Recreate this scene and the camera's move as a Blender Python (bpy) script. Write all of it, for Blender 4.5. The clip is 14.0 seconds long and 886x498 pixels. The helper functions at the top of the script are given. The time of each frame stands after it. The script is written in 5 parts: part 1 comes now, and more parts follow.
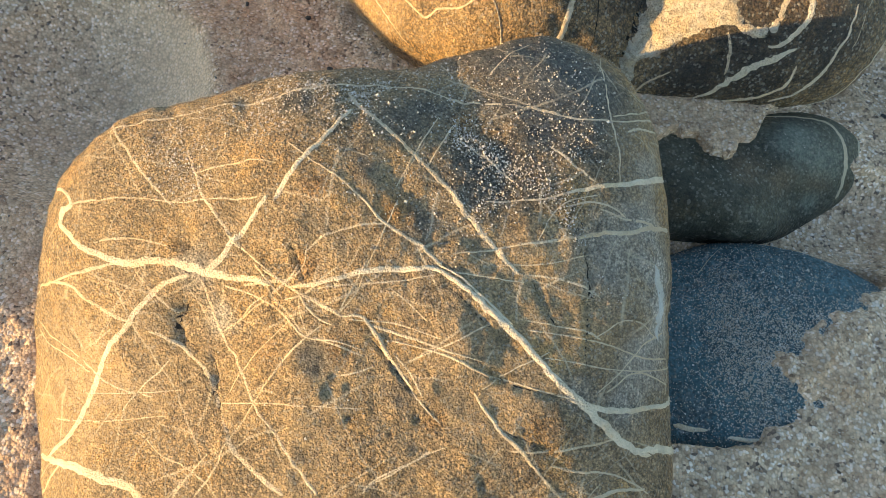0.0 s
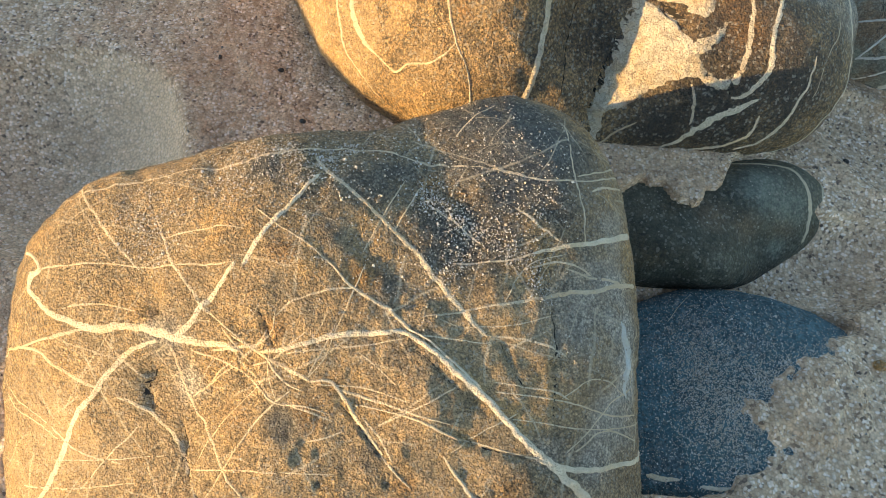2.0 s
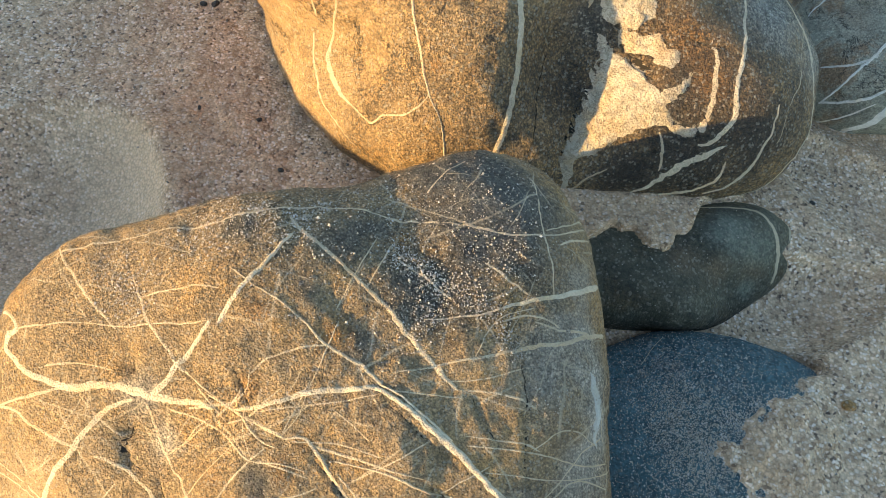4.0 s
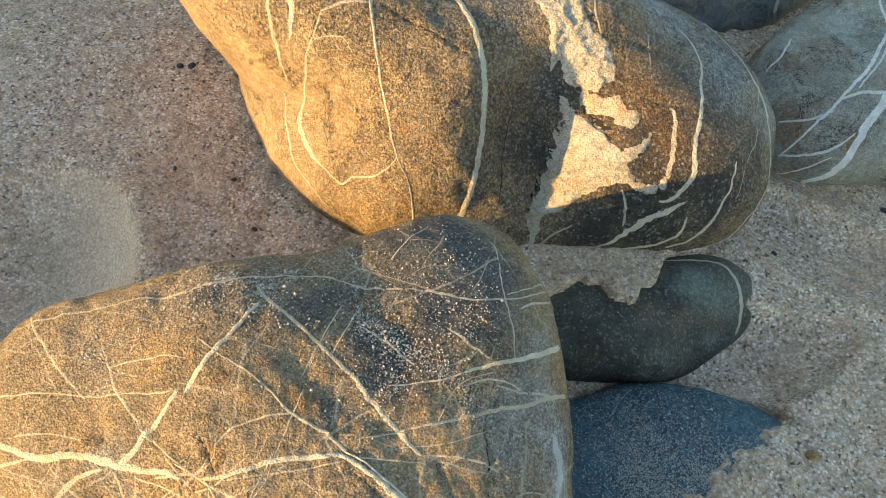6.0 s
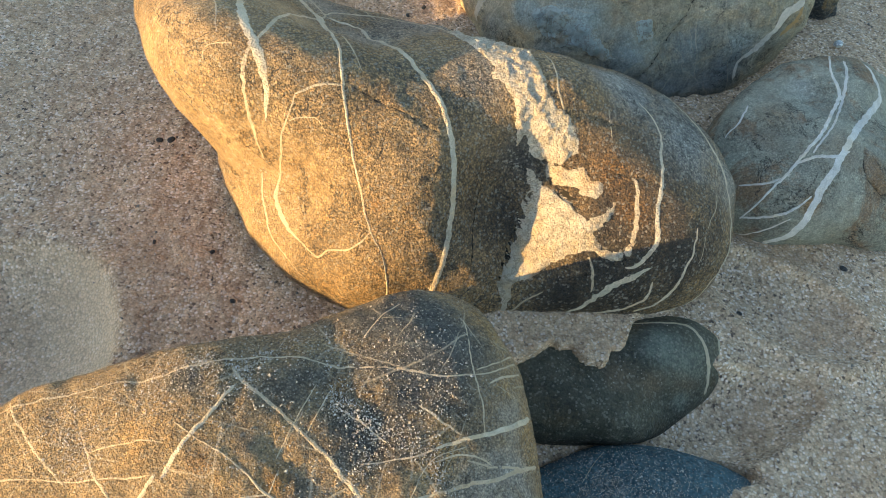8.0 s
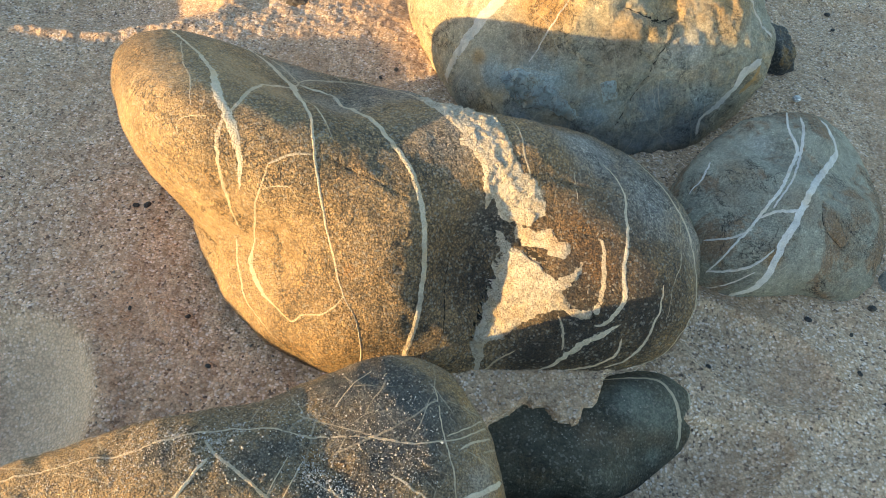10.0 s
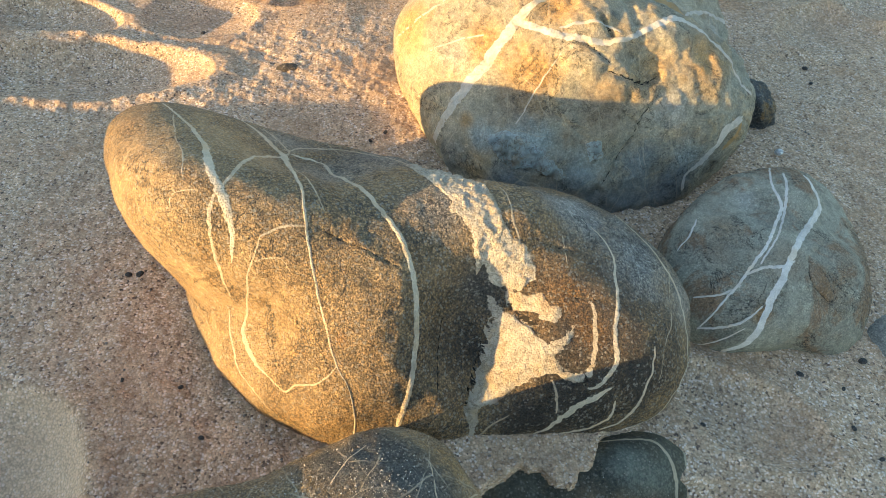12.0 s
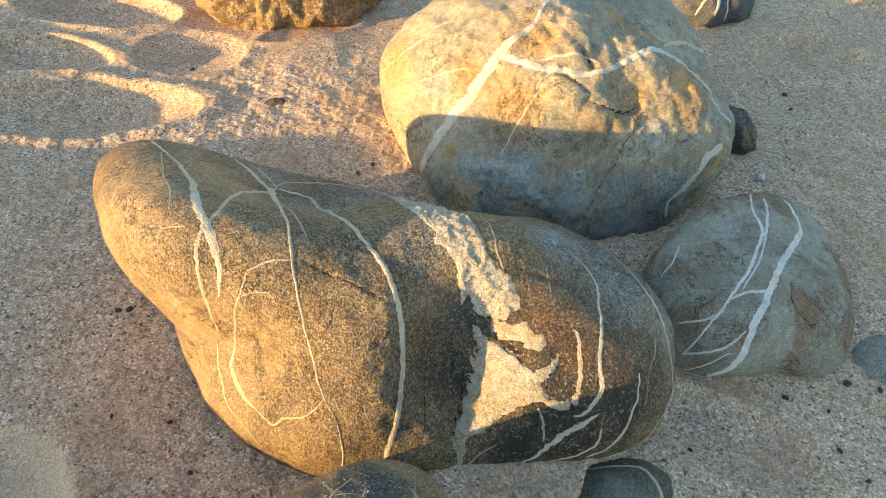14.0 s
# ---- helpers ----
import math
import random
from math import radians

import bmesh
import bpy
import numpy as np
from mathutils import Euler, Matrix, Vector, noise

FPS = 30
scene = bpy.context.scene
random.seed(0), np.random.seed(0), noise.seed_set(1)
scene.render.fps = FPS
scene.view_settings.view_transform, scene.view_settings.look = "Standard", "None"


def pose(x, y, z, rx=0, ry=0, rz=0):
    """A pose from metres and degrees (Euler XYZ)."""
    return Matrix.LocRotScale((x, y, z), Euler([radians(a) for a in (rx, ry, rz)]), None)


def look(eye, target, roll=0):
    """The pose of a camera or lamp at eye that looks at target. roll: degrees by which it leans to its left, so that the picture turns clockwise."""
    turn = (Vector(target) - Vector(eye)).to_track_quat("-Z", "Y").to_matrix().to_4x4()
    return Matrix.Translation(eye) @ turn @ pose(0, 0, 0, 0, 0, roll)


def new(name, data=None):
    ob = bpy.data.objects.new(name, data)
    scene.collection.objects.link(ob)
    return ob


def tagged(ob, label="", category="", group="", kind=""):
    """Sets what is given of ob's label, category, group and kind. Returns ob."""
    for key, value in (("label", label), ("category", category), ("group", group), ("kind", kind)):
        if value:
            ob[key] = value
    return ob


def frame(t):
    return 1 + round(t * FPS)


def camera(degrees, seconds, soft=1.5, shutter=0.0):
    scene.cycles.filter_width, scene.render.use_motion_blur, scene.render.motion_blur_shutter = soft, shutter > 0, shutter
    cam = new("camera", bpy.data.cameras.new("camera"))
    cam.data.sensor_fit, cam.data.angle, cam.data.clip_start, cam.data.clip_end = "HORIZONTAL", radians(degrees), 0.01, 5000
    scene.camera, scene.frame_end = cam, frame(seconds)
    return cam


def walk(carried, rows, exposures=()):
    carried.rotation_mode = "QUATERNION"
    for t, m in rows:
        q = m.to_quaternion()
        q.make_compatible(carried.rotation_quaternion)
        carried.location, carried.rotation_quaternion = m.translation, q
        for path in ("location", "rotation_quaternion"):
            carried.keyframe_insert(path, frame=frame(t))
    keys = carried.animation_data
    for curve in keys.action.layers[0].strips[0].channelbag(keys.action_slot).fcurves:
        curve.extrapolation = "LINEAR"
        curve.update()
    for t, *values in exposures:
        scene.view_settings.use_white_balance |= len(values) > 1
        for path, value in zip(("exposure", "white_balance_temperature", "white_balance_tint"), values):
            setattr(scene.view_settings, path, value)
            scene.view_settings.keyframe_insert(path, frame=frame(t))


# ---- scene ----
cam = camera(60.9, 14.0, soft=0.5)
# seconds, eye in metres, turn in degrees
PATH = [
    (0, -0, 0, 0.29413, 25.561, -2.675, 5.573),
    (0.5, 0.00215, 0.00213, 0.29682, 25.986, -2.914, 5.242),
    (1, 0.00416, 0.0049, 0.29823, 26.509, -3.104, 4.893),
    (1.5, 0.00524, 0.00713, 0.29886, 26.977, -3.265, 4.639),
    (2, 0.00395, 0.01008, 0.30197, 27.462, -3.4, 4.326),
    (2.5, 0.00489, 0.01215, 0.30354, 27.969, -3.532, 4.049),
    (3, 0.00586, 0.01376, 0.30631, 28.485, -3.659, 3.753),
    (5.5, 0.01422, 0.0208, 0.32154, 31.244, -4.11, 2.493),
    (6, 0.01632, 0.02271, 0.32524, 32.033, -4.174, 2.15),
    (6.5, 0.0172, 0.02432, 0.3292, 32.715, -4.24, 1.809),
    (7, 0.01869, 0.02593, 0.335, 33.651, -4.32, 1.475),
    (7.5, 0.02012, 0.02745, 0.33824, 34.465, -4.407, 1.082),
    (8, 0.02049, 0.02807, 0.34164, 35.379, -4.542, 0.578),
    (10.5, 0.02553, 0.03335, 0.35768, 39.55, -4.872, -1.454),
    (11, 0.0249, 0.03517, 0.36063, 40.493, -4.757, -1.837),
    (11.5, 0.02486, 0.03722, 0.36214, 41.221, -4.637, -2.097),
    (12, 0.02506, 0.03849, 0.36447, 42.06, -4.537, -2.398),
    (12.5, 0.02503, 0.03915, 0.36626, 42.81, -4.364, -2.642),
    (13, 0.02577, 0.03864, 0.36849, 43.277, -4.287, -2.906),
    (13.5, 0.02733, 0.03706, 0.37, 43.786, -4.222, -3.16),
    (14, 0.02983, 0.03649, 0.3708, 44.1, -4.14, -3.364),
]
walk(cam, [(t, pose(x, y, z, rx, ry, rz)) for t, x, y, z, rx, ry, rz in PATH])

# ---- light: a low evening sun and the open sky ----
SUN_AZ, SUN_EL = 249.8, 7.0          # degrees: where the sun stands (0 is +y, clockwise), and its height
world = bpy.data.worlds.new("sky")
scene.world = world
world.use_nodes = True
wt = world.node_tree
sky = wt.nodes.new("ShaderNodeTexSky")
sky.sky_type = "NISHITA"
sky.sun_disc = False
sky.sun_elevation, sky.sun_rotation = radians(SUN_EL), radians(SUN_AZ)
sky.air_density, sky.dust_density, sky.ozone_density = 1.0, 0.5, 1.8
background = wt.nodes["Background"]
background.inputs["Strength"].default_value = 0.15
wt.links.new(sky.outputs["Color"], background.inputs["Color"])
sun_way = Vector((math.sin(radians(SUN_AZ)) * math.cos(radians(SUN_EL)),
                  math.cos(radians(SUN_AZ)) * math.cos(radians(SUN_EL)), math.sin(radians(SUN_EL))))
sun = new("sun", bpy.data.lights.new("sun", "SUN"))
sun.data.energy, sun.data.angle, sun.data.color = 3.1, radians(0.6), (1.0, 0.675, 0.27)
sun.matrix_world = look(sun_way * 50, (0, 0, 0))
scene.view_settings.exposure = 2.07
scene.view_settings.use_white_balance = True
scene.view_settings.white_balance_temperature = 6550


# ---- materials ----
class Nodes:
    """A small writer of node trees."""

    def __init__(self, name):
        self.mat = bpy.data.materials.new(name)
        self.mat.use_nodes = True
        self.tree = self.mat.node_tree
        self.bsdf = self.tree.nodes["Principled BSDF"]
        self.place = self.add("ShaderNodeTexCoord").outputs["Object"]

    def add(self, kind, **given):
        node = self.tree.nodes.new(kind)
        for key, value in given.items():
            slot = node.inputs[int(key[1:]) if key[0] == "i" and key[1:].isdigit() else key.replace("_", " ")]
            self.put(slot, value)
        return node

    def put(self, slot, value):
        if isinstance(value, bpy.types.NodeSocket):
            self.tree.links.new(value, slot)
        else:
            slot.default_value = value

    def noise(self, scale, detail=3.0, rough=0.55, where=None, warp=0.0):
        return self.add("ShaderNodeTexNoise", Vector=where or self.place, Scale=scale, Detail=detail, Roughness=rough,
                        Distortion=warp).outputs["Fac"]

    def cells(self, scale, where=None, feature="F1"):
        node = self.add("ShaderNodeTexVoronoi", Vector=where or self.place, Scale=scale)
        node.feature = feature
        return node

    def span(self, value, low, high, a=0.0, b=1.0):
        node = self.add("ShaderNodeMapRange", Value=value, From_Min=low, From_Max=high, To_Min=a, To_Max=b)
        node.interpolation_type = "SMOOTHSTEP"
        return node.outputs["Result"]

    def mix(self, fac, a, b, blend="MIX"):
        node = self.tree.nodes.new("ShaderNodeMix")
        node.data_type, node.blend_type = "RGBA", blend
        for slot, value in ((0, fac), (6, a), (7, b)):
            if isinstance(value, tuple):
                value = (*value, 1.0)
            self.put(node.inputs[slot], value)
        return node.outputs[2]

    def math(self, how, a, b=0.0, c=0.0):
        node = self.tree.nodes.new("ShaderNodeMath")
        node.operation = how
        for slot, value in zip(node.inputs, (a, b, c)):
            self.put(slot, value)
        return node.outputs[0]

    def ramp(self, fac, stops, steps=False):
        node = self.add("ShaderNodeValToRGB", Fac=fac)
        node.color_ramp.interpolation = "CONSTANT" if steps else "LINEAR"
        while len(node.color_ramp.elements) < len(stops):
            node.color_ramp.elements.new(0.5)
        for element, (at, colour) in zip(node.color_ramp.elements, stops):
            element.position, element.color = at, (*colour, 1.0)
        return node.outputs["Color"]

    def bump(self, height, depth, strength=1.0, normal=None):
        node = self.add("ShaderNodeBump", Height=height, Distance=depth, Strength=strength)
        if normal:
            self.put(node.inputs["Normal"], normal)
        return node.outputs["Normal"]

    def spot(self, at, size, edge=0.9, warp=0.6, scale=55.0):
        """1 inside a ragged patch round a place of the object, 0 outside."""
        off = self.add("ShaderNodeVectorMath", i0=self.place, i1=at)
        off.operation = "DISTANCE"
        ragged = self.math("ADD", off.outputs["Value"], self.math("MULTIPLY", self.math("SUBTRACT", self.noise(scale, 6.0, 0.68), 0.5), size * warp * 2))
        return self.span(ragged, size, size * (1 - edge), 0.0, 1.0)

    def done(self, colour, rough, normal=None, specular=0.4):
        self.put(self.bsdf.inputs["Base Color"], colour)
        self.put(self.bsdf.inputs["Roughness"], rough)
        self.put(self.bsdf.inputs["Specular IOR Level"], specular)
        if normal:
            self.put(self.bsdf.inputs["Normal"], normal)
        return self.mat


def rock_material(name, light, dark, warm, grain=1100.0, speck=0.3, stains=(), rough=0.7, relief=0.0007, salt=0.0, band=None, vein=None, faint=0.0, whole=False, web=0.0, lumps=0.0016, mottle=0.6, fissure=0.0, polish=(), strands=0.0, scarps=0.0, patchy=None, specular=0.28, tints=()):
    """Worn, fine-grained stone; with vein, the same stone crossed by mineral of that colour where its mesh says so."""
    n = Nodes(name)
    broad, middle, fine = n.noise(11.0, 4.0, 0.6, warp=0.4), n.noise(55.0, 8.0, 0.66), n.noise(grain, 3.0, 0.75)
    colour = n.mix(n.span(broad, 0.35, 0.68), light, dark)
    colour = n.mix(n.span(middle, 0.48, 0.72, 0.0, 0.75), colour, warm)
    if patchy:
        colour = n.mix(n.span(n.noise(patchy[0], 6.0, 0.68, warp=0.7), 0.5, 0.62, 0.0, patchy[1]), colour, patchy[2])
    if band:
        stretched = n.add("ShaderNodeMapping", Vector=n.place, Rotation=band[0], Scale=(1.0, 1.0, 7.0))
        colour = n.mix(n.span(n.noise(band[1], 4.0, 0.6, stretched.outputs[0]), 0.45, 0.7, 0.0, band[2]), colour, dark)
    # coloured patches; some hold sky light, some hold shade
    for at, size, tint, much in stains:
        colour = n.mix(n.math("MULTIPLY", n.spot(at, size), much), colour, tint)
    # weathering: packed grains, the shade between them painted in, rubbed smooth in places
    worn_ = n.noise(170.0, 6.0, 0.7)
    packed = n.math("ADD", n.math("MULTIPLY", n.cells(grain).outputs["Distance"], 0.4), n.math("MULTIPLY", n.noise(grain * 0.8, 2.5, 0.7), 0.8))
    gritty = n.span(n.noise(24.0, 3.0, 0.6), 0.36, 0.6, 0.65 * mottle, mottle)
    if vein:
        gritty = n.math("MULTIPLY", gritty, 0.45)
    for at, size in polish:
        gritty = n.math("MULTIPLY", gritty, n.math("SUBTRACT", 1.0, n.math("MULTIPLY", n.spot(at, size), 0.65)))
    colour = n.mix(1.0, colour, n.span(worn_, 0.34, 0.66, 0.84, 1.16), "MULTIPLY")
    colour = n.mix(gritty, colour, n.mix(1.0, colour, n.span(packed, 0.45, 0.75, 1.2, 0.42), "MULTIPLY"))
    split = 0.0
    # hair cracks: the shade inside them is put into the colour
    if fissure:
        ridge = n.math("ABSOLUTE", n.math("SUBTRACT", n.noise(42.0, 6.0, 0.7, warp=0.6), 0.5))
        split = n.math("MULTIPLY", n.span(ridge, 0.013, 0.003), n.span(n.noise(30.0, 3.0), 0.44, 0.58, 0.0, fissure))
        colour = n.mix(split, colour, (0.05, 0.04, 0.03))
    # grain: pale and dark crystals, pits
    crystal = n.add("ShaderNodeSeparateColor", Color=n.cells(grain).outputs["Color"]).outputs[0]
    lump_ = n.noise(grain * 0.42, 3.0, 0.8)
    toned = n.math("MULTIPLY", n.span(crystal, 0.0, 1.0, 0.5, 1.38), n.span(lump_, 0.34, 0.6, 0.62, 1.18))
    if vein:
        colour = n.mix(0.4, colour, n.mix(1.0, colour, toned, "MULTIPLY"))
    else:
        colour = n.mix(n.math("MULTIPLY", gritty, 1.05), colour, n.mix(1.0, colour, toned, "MULTIPLY"))
    colour = n.mix(n.span(fine, 0.34, 0.5, speck, 0.0), colour, (0.02, 0.017, 0.014))
    colour = n.mix(n.span(crystal, 0.86, 0.92, 0.0, speck * 0.8), colour, (0.03, 0.026, 0.022))
    colour = n.mix(n.span(crystal, 0.13, 0.08, 0.0, speck * 0.75), colour, (0.72, 0.62, 0.48))
    # pits, with the shade in them put into the colour
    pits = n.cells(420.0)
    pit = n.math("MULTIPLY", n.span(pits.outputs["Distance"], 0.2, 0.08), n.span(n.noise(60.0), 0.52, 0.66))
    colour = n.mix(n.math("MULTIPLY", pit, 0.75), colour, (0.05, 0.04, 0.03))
    swirl = n.add("ShaderNodeTexNoise", Vector=n.place, Scale=14.0, Detail=3.0)
    bent = n.add("ShaderNodeVectorMath", i0=swirl.outputs["Color"], i1=(0.035, 0.035, 0.035), i2=n.place)
    bent.operation = "MULTIPLY_ADD"
    if strands:
        # sets of nearly straight hair-thin mineral lines, each set with its own lie
        wavy = n.add("ShaderNodeTexNoise", Vector=n.place, Scale=22.0, Detail=4.0).outputs["Color"]
        lain = n.add("ShaderNodeVectorMath", i0=wavy, i1=(0.014, 0.014, 0.014), i2=n.place)
        lain.operation = "MULTIPLY_ADD"
        for turn_, (lie, often) in enumerate((((0.8, 0.6, 0.1), 46.0), ((-0.55, 0.8, 0.2), 38.0), ((0.2, 1.0, 0.1), 52.0), ((0.95, -0.2, 0.3), 34.0), ((-0.85, 0.35, 0.3), 60.0))):
            across = n.add("ShaderNodeVectorMath", i0=lain.outputs["Vector"], i1=lie)
            across.operation = "DOT_PRODUCT"
            step = n.math("ABSOLUTE", n.math("SUBTRACT", n.math("FRACT", n.math("MULTIPLY", across.outputs["Value"], often)), 0.5))
            shown = n.span(n.noise(30.0 + 5 * turn_, 2.0), 0.5, 0.58, 0.0, strands)
            colour = n.mix(n.math("MULTIPLY", n.span(step, 0.021, 0.006), shown), colour, (0.62, 0.50, 0.34))
    ledge = None
    if scarps:
        chunk = n.cells(30.0, bent.outputs["Vector"]).outputs["Color"]
        ledge = n.math("MULTIPLY", n.add("ShaderNodeSeparateColor", Color=chunk).outputs[0], n.span(n.noise(16.0, 2.0), 0.38, 0.55))
        colour = n.mix(1.0, colour, n.span(ledge, 0.0, 1.0, 0.93, 1.1), "MULTIPLY")
    if web:
        for size, thin, much in ((26.0, 0.007, web), (48.0, 0.009, web * 0.6)):
            lines = n.cells(size, bent.outputs["Vector"], "DISTANCE_TO_EDGE")
            here = n.math("MULTIPLY", n.span(lines.outputs["Distance"], thin, thin * 0.3), n.span(n.noise(size * 0.8, 2.0), 0.46, 0.6, 0.0, much))
            colour = n.mix(here, colour, (0.62, 0.52, 0.38))
    if salt:
        colour = n.mix(n.math("MULTIPLY", n.span(n.noise(420.0, 3.0, 0.7), 0.54, 0.68), n.span(n.noise(26.0, 3.0), 0.45, 0.62, 0.0, salt)), colour, (0.72, 0.68, 0.6))
    normal = n.bump(middle, lumps, 0.7)
    if ledge:
        normal = n.bump(ledge, scarps, 0.8, normal)
    normal = n.bump(n.math("SUBTRACT", worn_, split), lumps * 0.7, 0.8, normal)
    normal = n.bump(n.math("MULTIPLY", lump_, gritty), relief * 3.0, 0.9, normal)
    normal = n.bump(n.math("MULTIPLY", packed, n.math("MULTIPLY", gritty, -1.0)), relief * 2.6, 1.0, normal)
    normal = n.bump(n.math("SUBTRACT", fine, n.math("MULTIPLY", pit, 1.2)), relief, 0.9, normal)
    if vein:
        fade = n.add("ShaderNodeAttribute")
        fade.attribute_name = "fade"
        worn = n.math("ADD", fade.outputs["Fac"], n.math("MULTIPLY", n.math("SUBTRACT", n.noise(420.0, 5.0, 0.8), 0.5), 0.15 if whole else 1.0))
        if not whole:
            worn = n.math("ADD", worn, n.math("MULTIPLY", n.math("SUBTRACT", n.noise(75.0, 3.0, 0.6), 0.5), 0.4))
        much = n.span(worn, 0.2 + faint, 0.55 + faint, 0.0, 1.0 - faint)
        tone = n.mix(n.span(n.noise(140.0, 4.0, 0.7), 0.35, 0.7), vein, tuple(0.8 * v for v in vein))
        tone = n.mix(n.span(n.noise(48.0, 4.0, 0.65), 0.5, 0.68, 0.0, 0.4), tone, tuple(v * w for v, w in zip(vein, (0.95, 0.74, 0.46))))
        tone = n.mix(n.span(fine, 0.35, 0.62, 0.22, 0.0), tone, (0.25, 0.19, 0.12))
        if whole:
            tone = n.mix(n.span(n.noise(75.0, 5.0, 0.65), 0.5, 0.68, 0.0, 0.5), tone, (0.58, 0.36, 0.15))
            for at, size, tint, share in tints:
                tone = n.mix(n.math("MULTIPLY", n.spot(at, size), share), tone, tint)
            tone = n.mix(n.span(n.math("ABSOLUTE", n.math("SUBTRACT", n.noise(110.0, 5.0, 0.7), 0.5)), 0.035, 0.004, 0.0, 0.5), tone, (0.20, 0.13, 0.07))
        colour = n.mix(much, colour, tone)
    return n.done(colour, n.span(fine, 0.3, 0.7, rough - 0.1, min(1.0, rough + 0.1)), normal, specular)


# dark colour for the strips that stand in for shade inside grooves
def crack_shade_material():
    n = Nodes("crack")
    return n.done(n.mix(n.noise(300.0), (0.012, 0.011, 0.01), (0.05, 0.04, 0.03)), 0.95, n.bump(n.noise(500.0), 0.0006), 0.1)


def sand_material(name="sand", grains=780.0):
    n = Nodes(name)
    cell = n.cells(grains)
    each = n.add("ShaderNodeSeparateColor", Color=cell.outputs["Color"])
    colour = n.ramp(each.outputs[0], [(0.0, (0.10, 0.07, 0.055)), (0.05, (0.28, 0.18, 0.12)), (0.13, (0.49, 0.305, 0.178)), (0.5, (0.645, 0.43, 0.262)),
                                      (0.8, (0.75, 0.525, 0.335)), (0.96, (0.88, 0.70, 0.54))])
    broad = n.noise(14.0, 4.0, 0.6)
    colour = n.mix(n.span(broad, 0.45, 0.66, 0.0, 0.75), colour, n.mix(0.6, colour, (0.56, 0.32, 0.17)))
    colour = n.mix(n.span(n.noise(38.0, 4.0, 0.7), 0.54, 0.7, 0.0, 0.35), colour, (0.48, 0.29, 0.165))
    colour = n.mix(n.span(n.noise(85.0, 4.0, 0.65), 0.42, 0.7, 0.0, 0.3), colour, (0.45, 0.31, 0.22))
    clump = n.math("MULTIPLY", n.span(n.noise(300.0, 3.0, 0.7), 0.36, 0.62, 0.86, 1.1), n.span(n.noise(95.0, 3.0, 0.6), 0.35, 0.65, 0.9, 1.08))
    colour = n.mix(1.0, colour, clump, "MULTIPLY")
    # pale sand of the hollow, with the light on one wall painted in
    settled_lit = n.add("ShaderNodeAttribute")
    settled_lit.attribute_name = "settled_lit"
    lit_fines = n.mix(n.noise(900.0, 2.0), (0.70, 0.475, 0.29), (0.82, 0.59, 0.38))
    colour = n.mix(n.math("MULTIPLY", settled_lit.outputs["Fac"], 0.7), colour, lit_fines)
    shade = n.span(cell.outputs["Distance"], 0.35, 0.8, 0.0, 0.3)
    colour = n.mix(shade, colour, (0.10, 0.07, 0.05))
    tall = n.math("SUBTRACT", n.math("MULTIPLY", each.outputs[1], 0.6), cell.outputs["Distance"])
    normal = n.bump(n.noise(120.0, 4.0, 0.65), 0.0018, 0.5)
    normal = n.bump(n.noise(330.0, 3.0, 0.65), 0.0008, 0.6, normal)
    normal = n.bump(tall, 0.0004, 0.8, normal)
    return n.done(colour, 0.95, normal, 0.12)


def grain_material(name, stops):
    n = Nodes(name)
    each = n.add("ShaderNodeNewGeometry").outputs["Random Per Island"]
    colour = n.mix(n.noise(1500.0), n.ramp(each, stops), (0.3, 0.24, 0.19))
    return n.done(colour, 0.6, None, 0.5)


SAND = sand_material()
CRACK_SHADE = crack_shade_material()
CREAM, PALE, GREYISH, OCHRE = (0.76, 0.625, 0.44), (0.66, 0.52, 0.345), (0.54, 0.49, 0.42), (0.60, 0.345, 0.13)


# ---- shapes ----
def waves(places, size, count=26, seed=1):
    """Smooth noise of a given wavelength, between about -1 and 1, at an array of places."""
    dice = np.random.default_rng(seed)
    way = dice.normal(size=(count, 3))
    way *= (2 * math.pi / size * dice.uniform(0.6, 1.6, count) / np.linalg.norm(way, axis=1))[:, None]
    turn = dice.uniform(0, 2 * math.pi, count)
    return np.cos(places.astype(np.float32) @ way.T.astype(np.float32) + turn.astype(np.float32)).sum(1).astype(float) / math.sqrt(count) * 0.8


def tri_mesh(name, verts, faces, smooth=True):
    """A mesh from arrays; all faces have the same number of corners."""
    me = bpy.data.meshes.new(name)
    verts, faces = np.asarray(verts, np.float32), np.asarray(faces, np.int32)
    me.vertices.add(len(verts))
    me.vertices.foreach_set("co", verts.ravel())
    me.loops.add(faces.size)
    me.loops.foreach_set("vertex_index", faces.ravel())
    me.polygons.add(len(faces))
    me.polygons.foreach_set("loop_start", np.arange(0, faces.size, faces.shape[1], dtype=np.int32))
    me.polygons.foreach_set("use_smooth", np.full(len(faces), smooth))
    me.update(calc_edges=True)
    return me


def ball(level):
    """Unit directions and triangles of an evenly divided ball."""
    if level not in BALLS:
        bm = bmesh.new()
        bmesh.ops.create_icosphere(bm, subdivisions=level, radius=1.0)
        way = np.array([v.co[:] for v in bm.verts])
        BALLS[level] = way / np.linalg.norm(way, axis=1)[:, None], np.array([[v.index for v in p.verts] for p in bm.faces])
        bm.free()
    return BALLS[level]


BALLS = {}
def swell_ways(count):
    """Directions spread evenly over all but the underside of a stone."""
    k = np.arange(count) + 0.5
    rise = 1 - 1.75 * k / count
    return np.c_[np.sqrt(1 - rise ** 2) * np.cos(2.399963 * k), np.sqrt(1 - rise ** 2) * np.sin(2.399963 * k), rise]


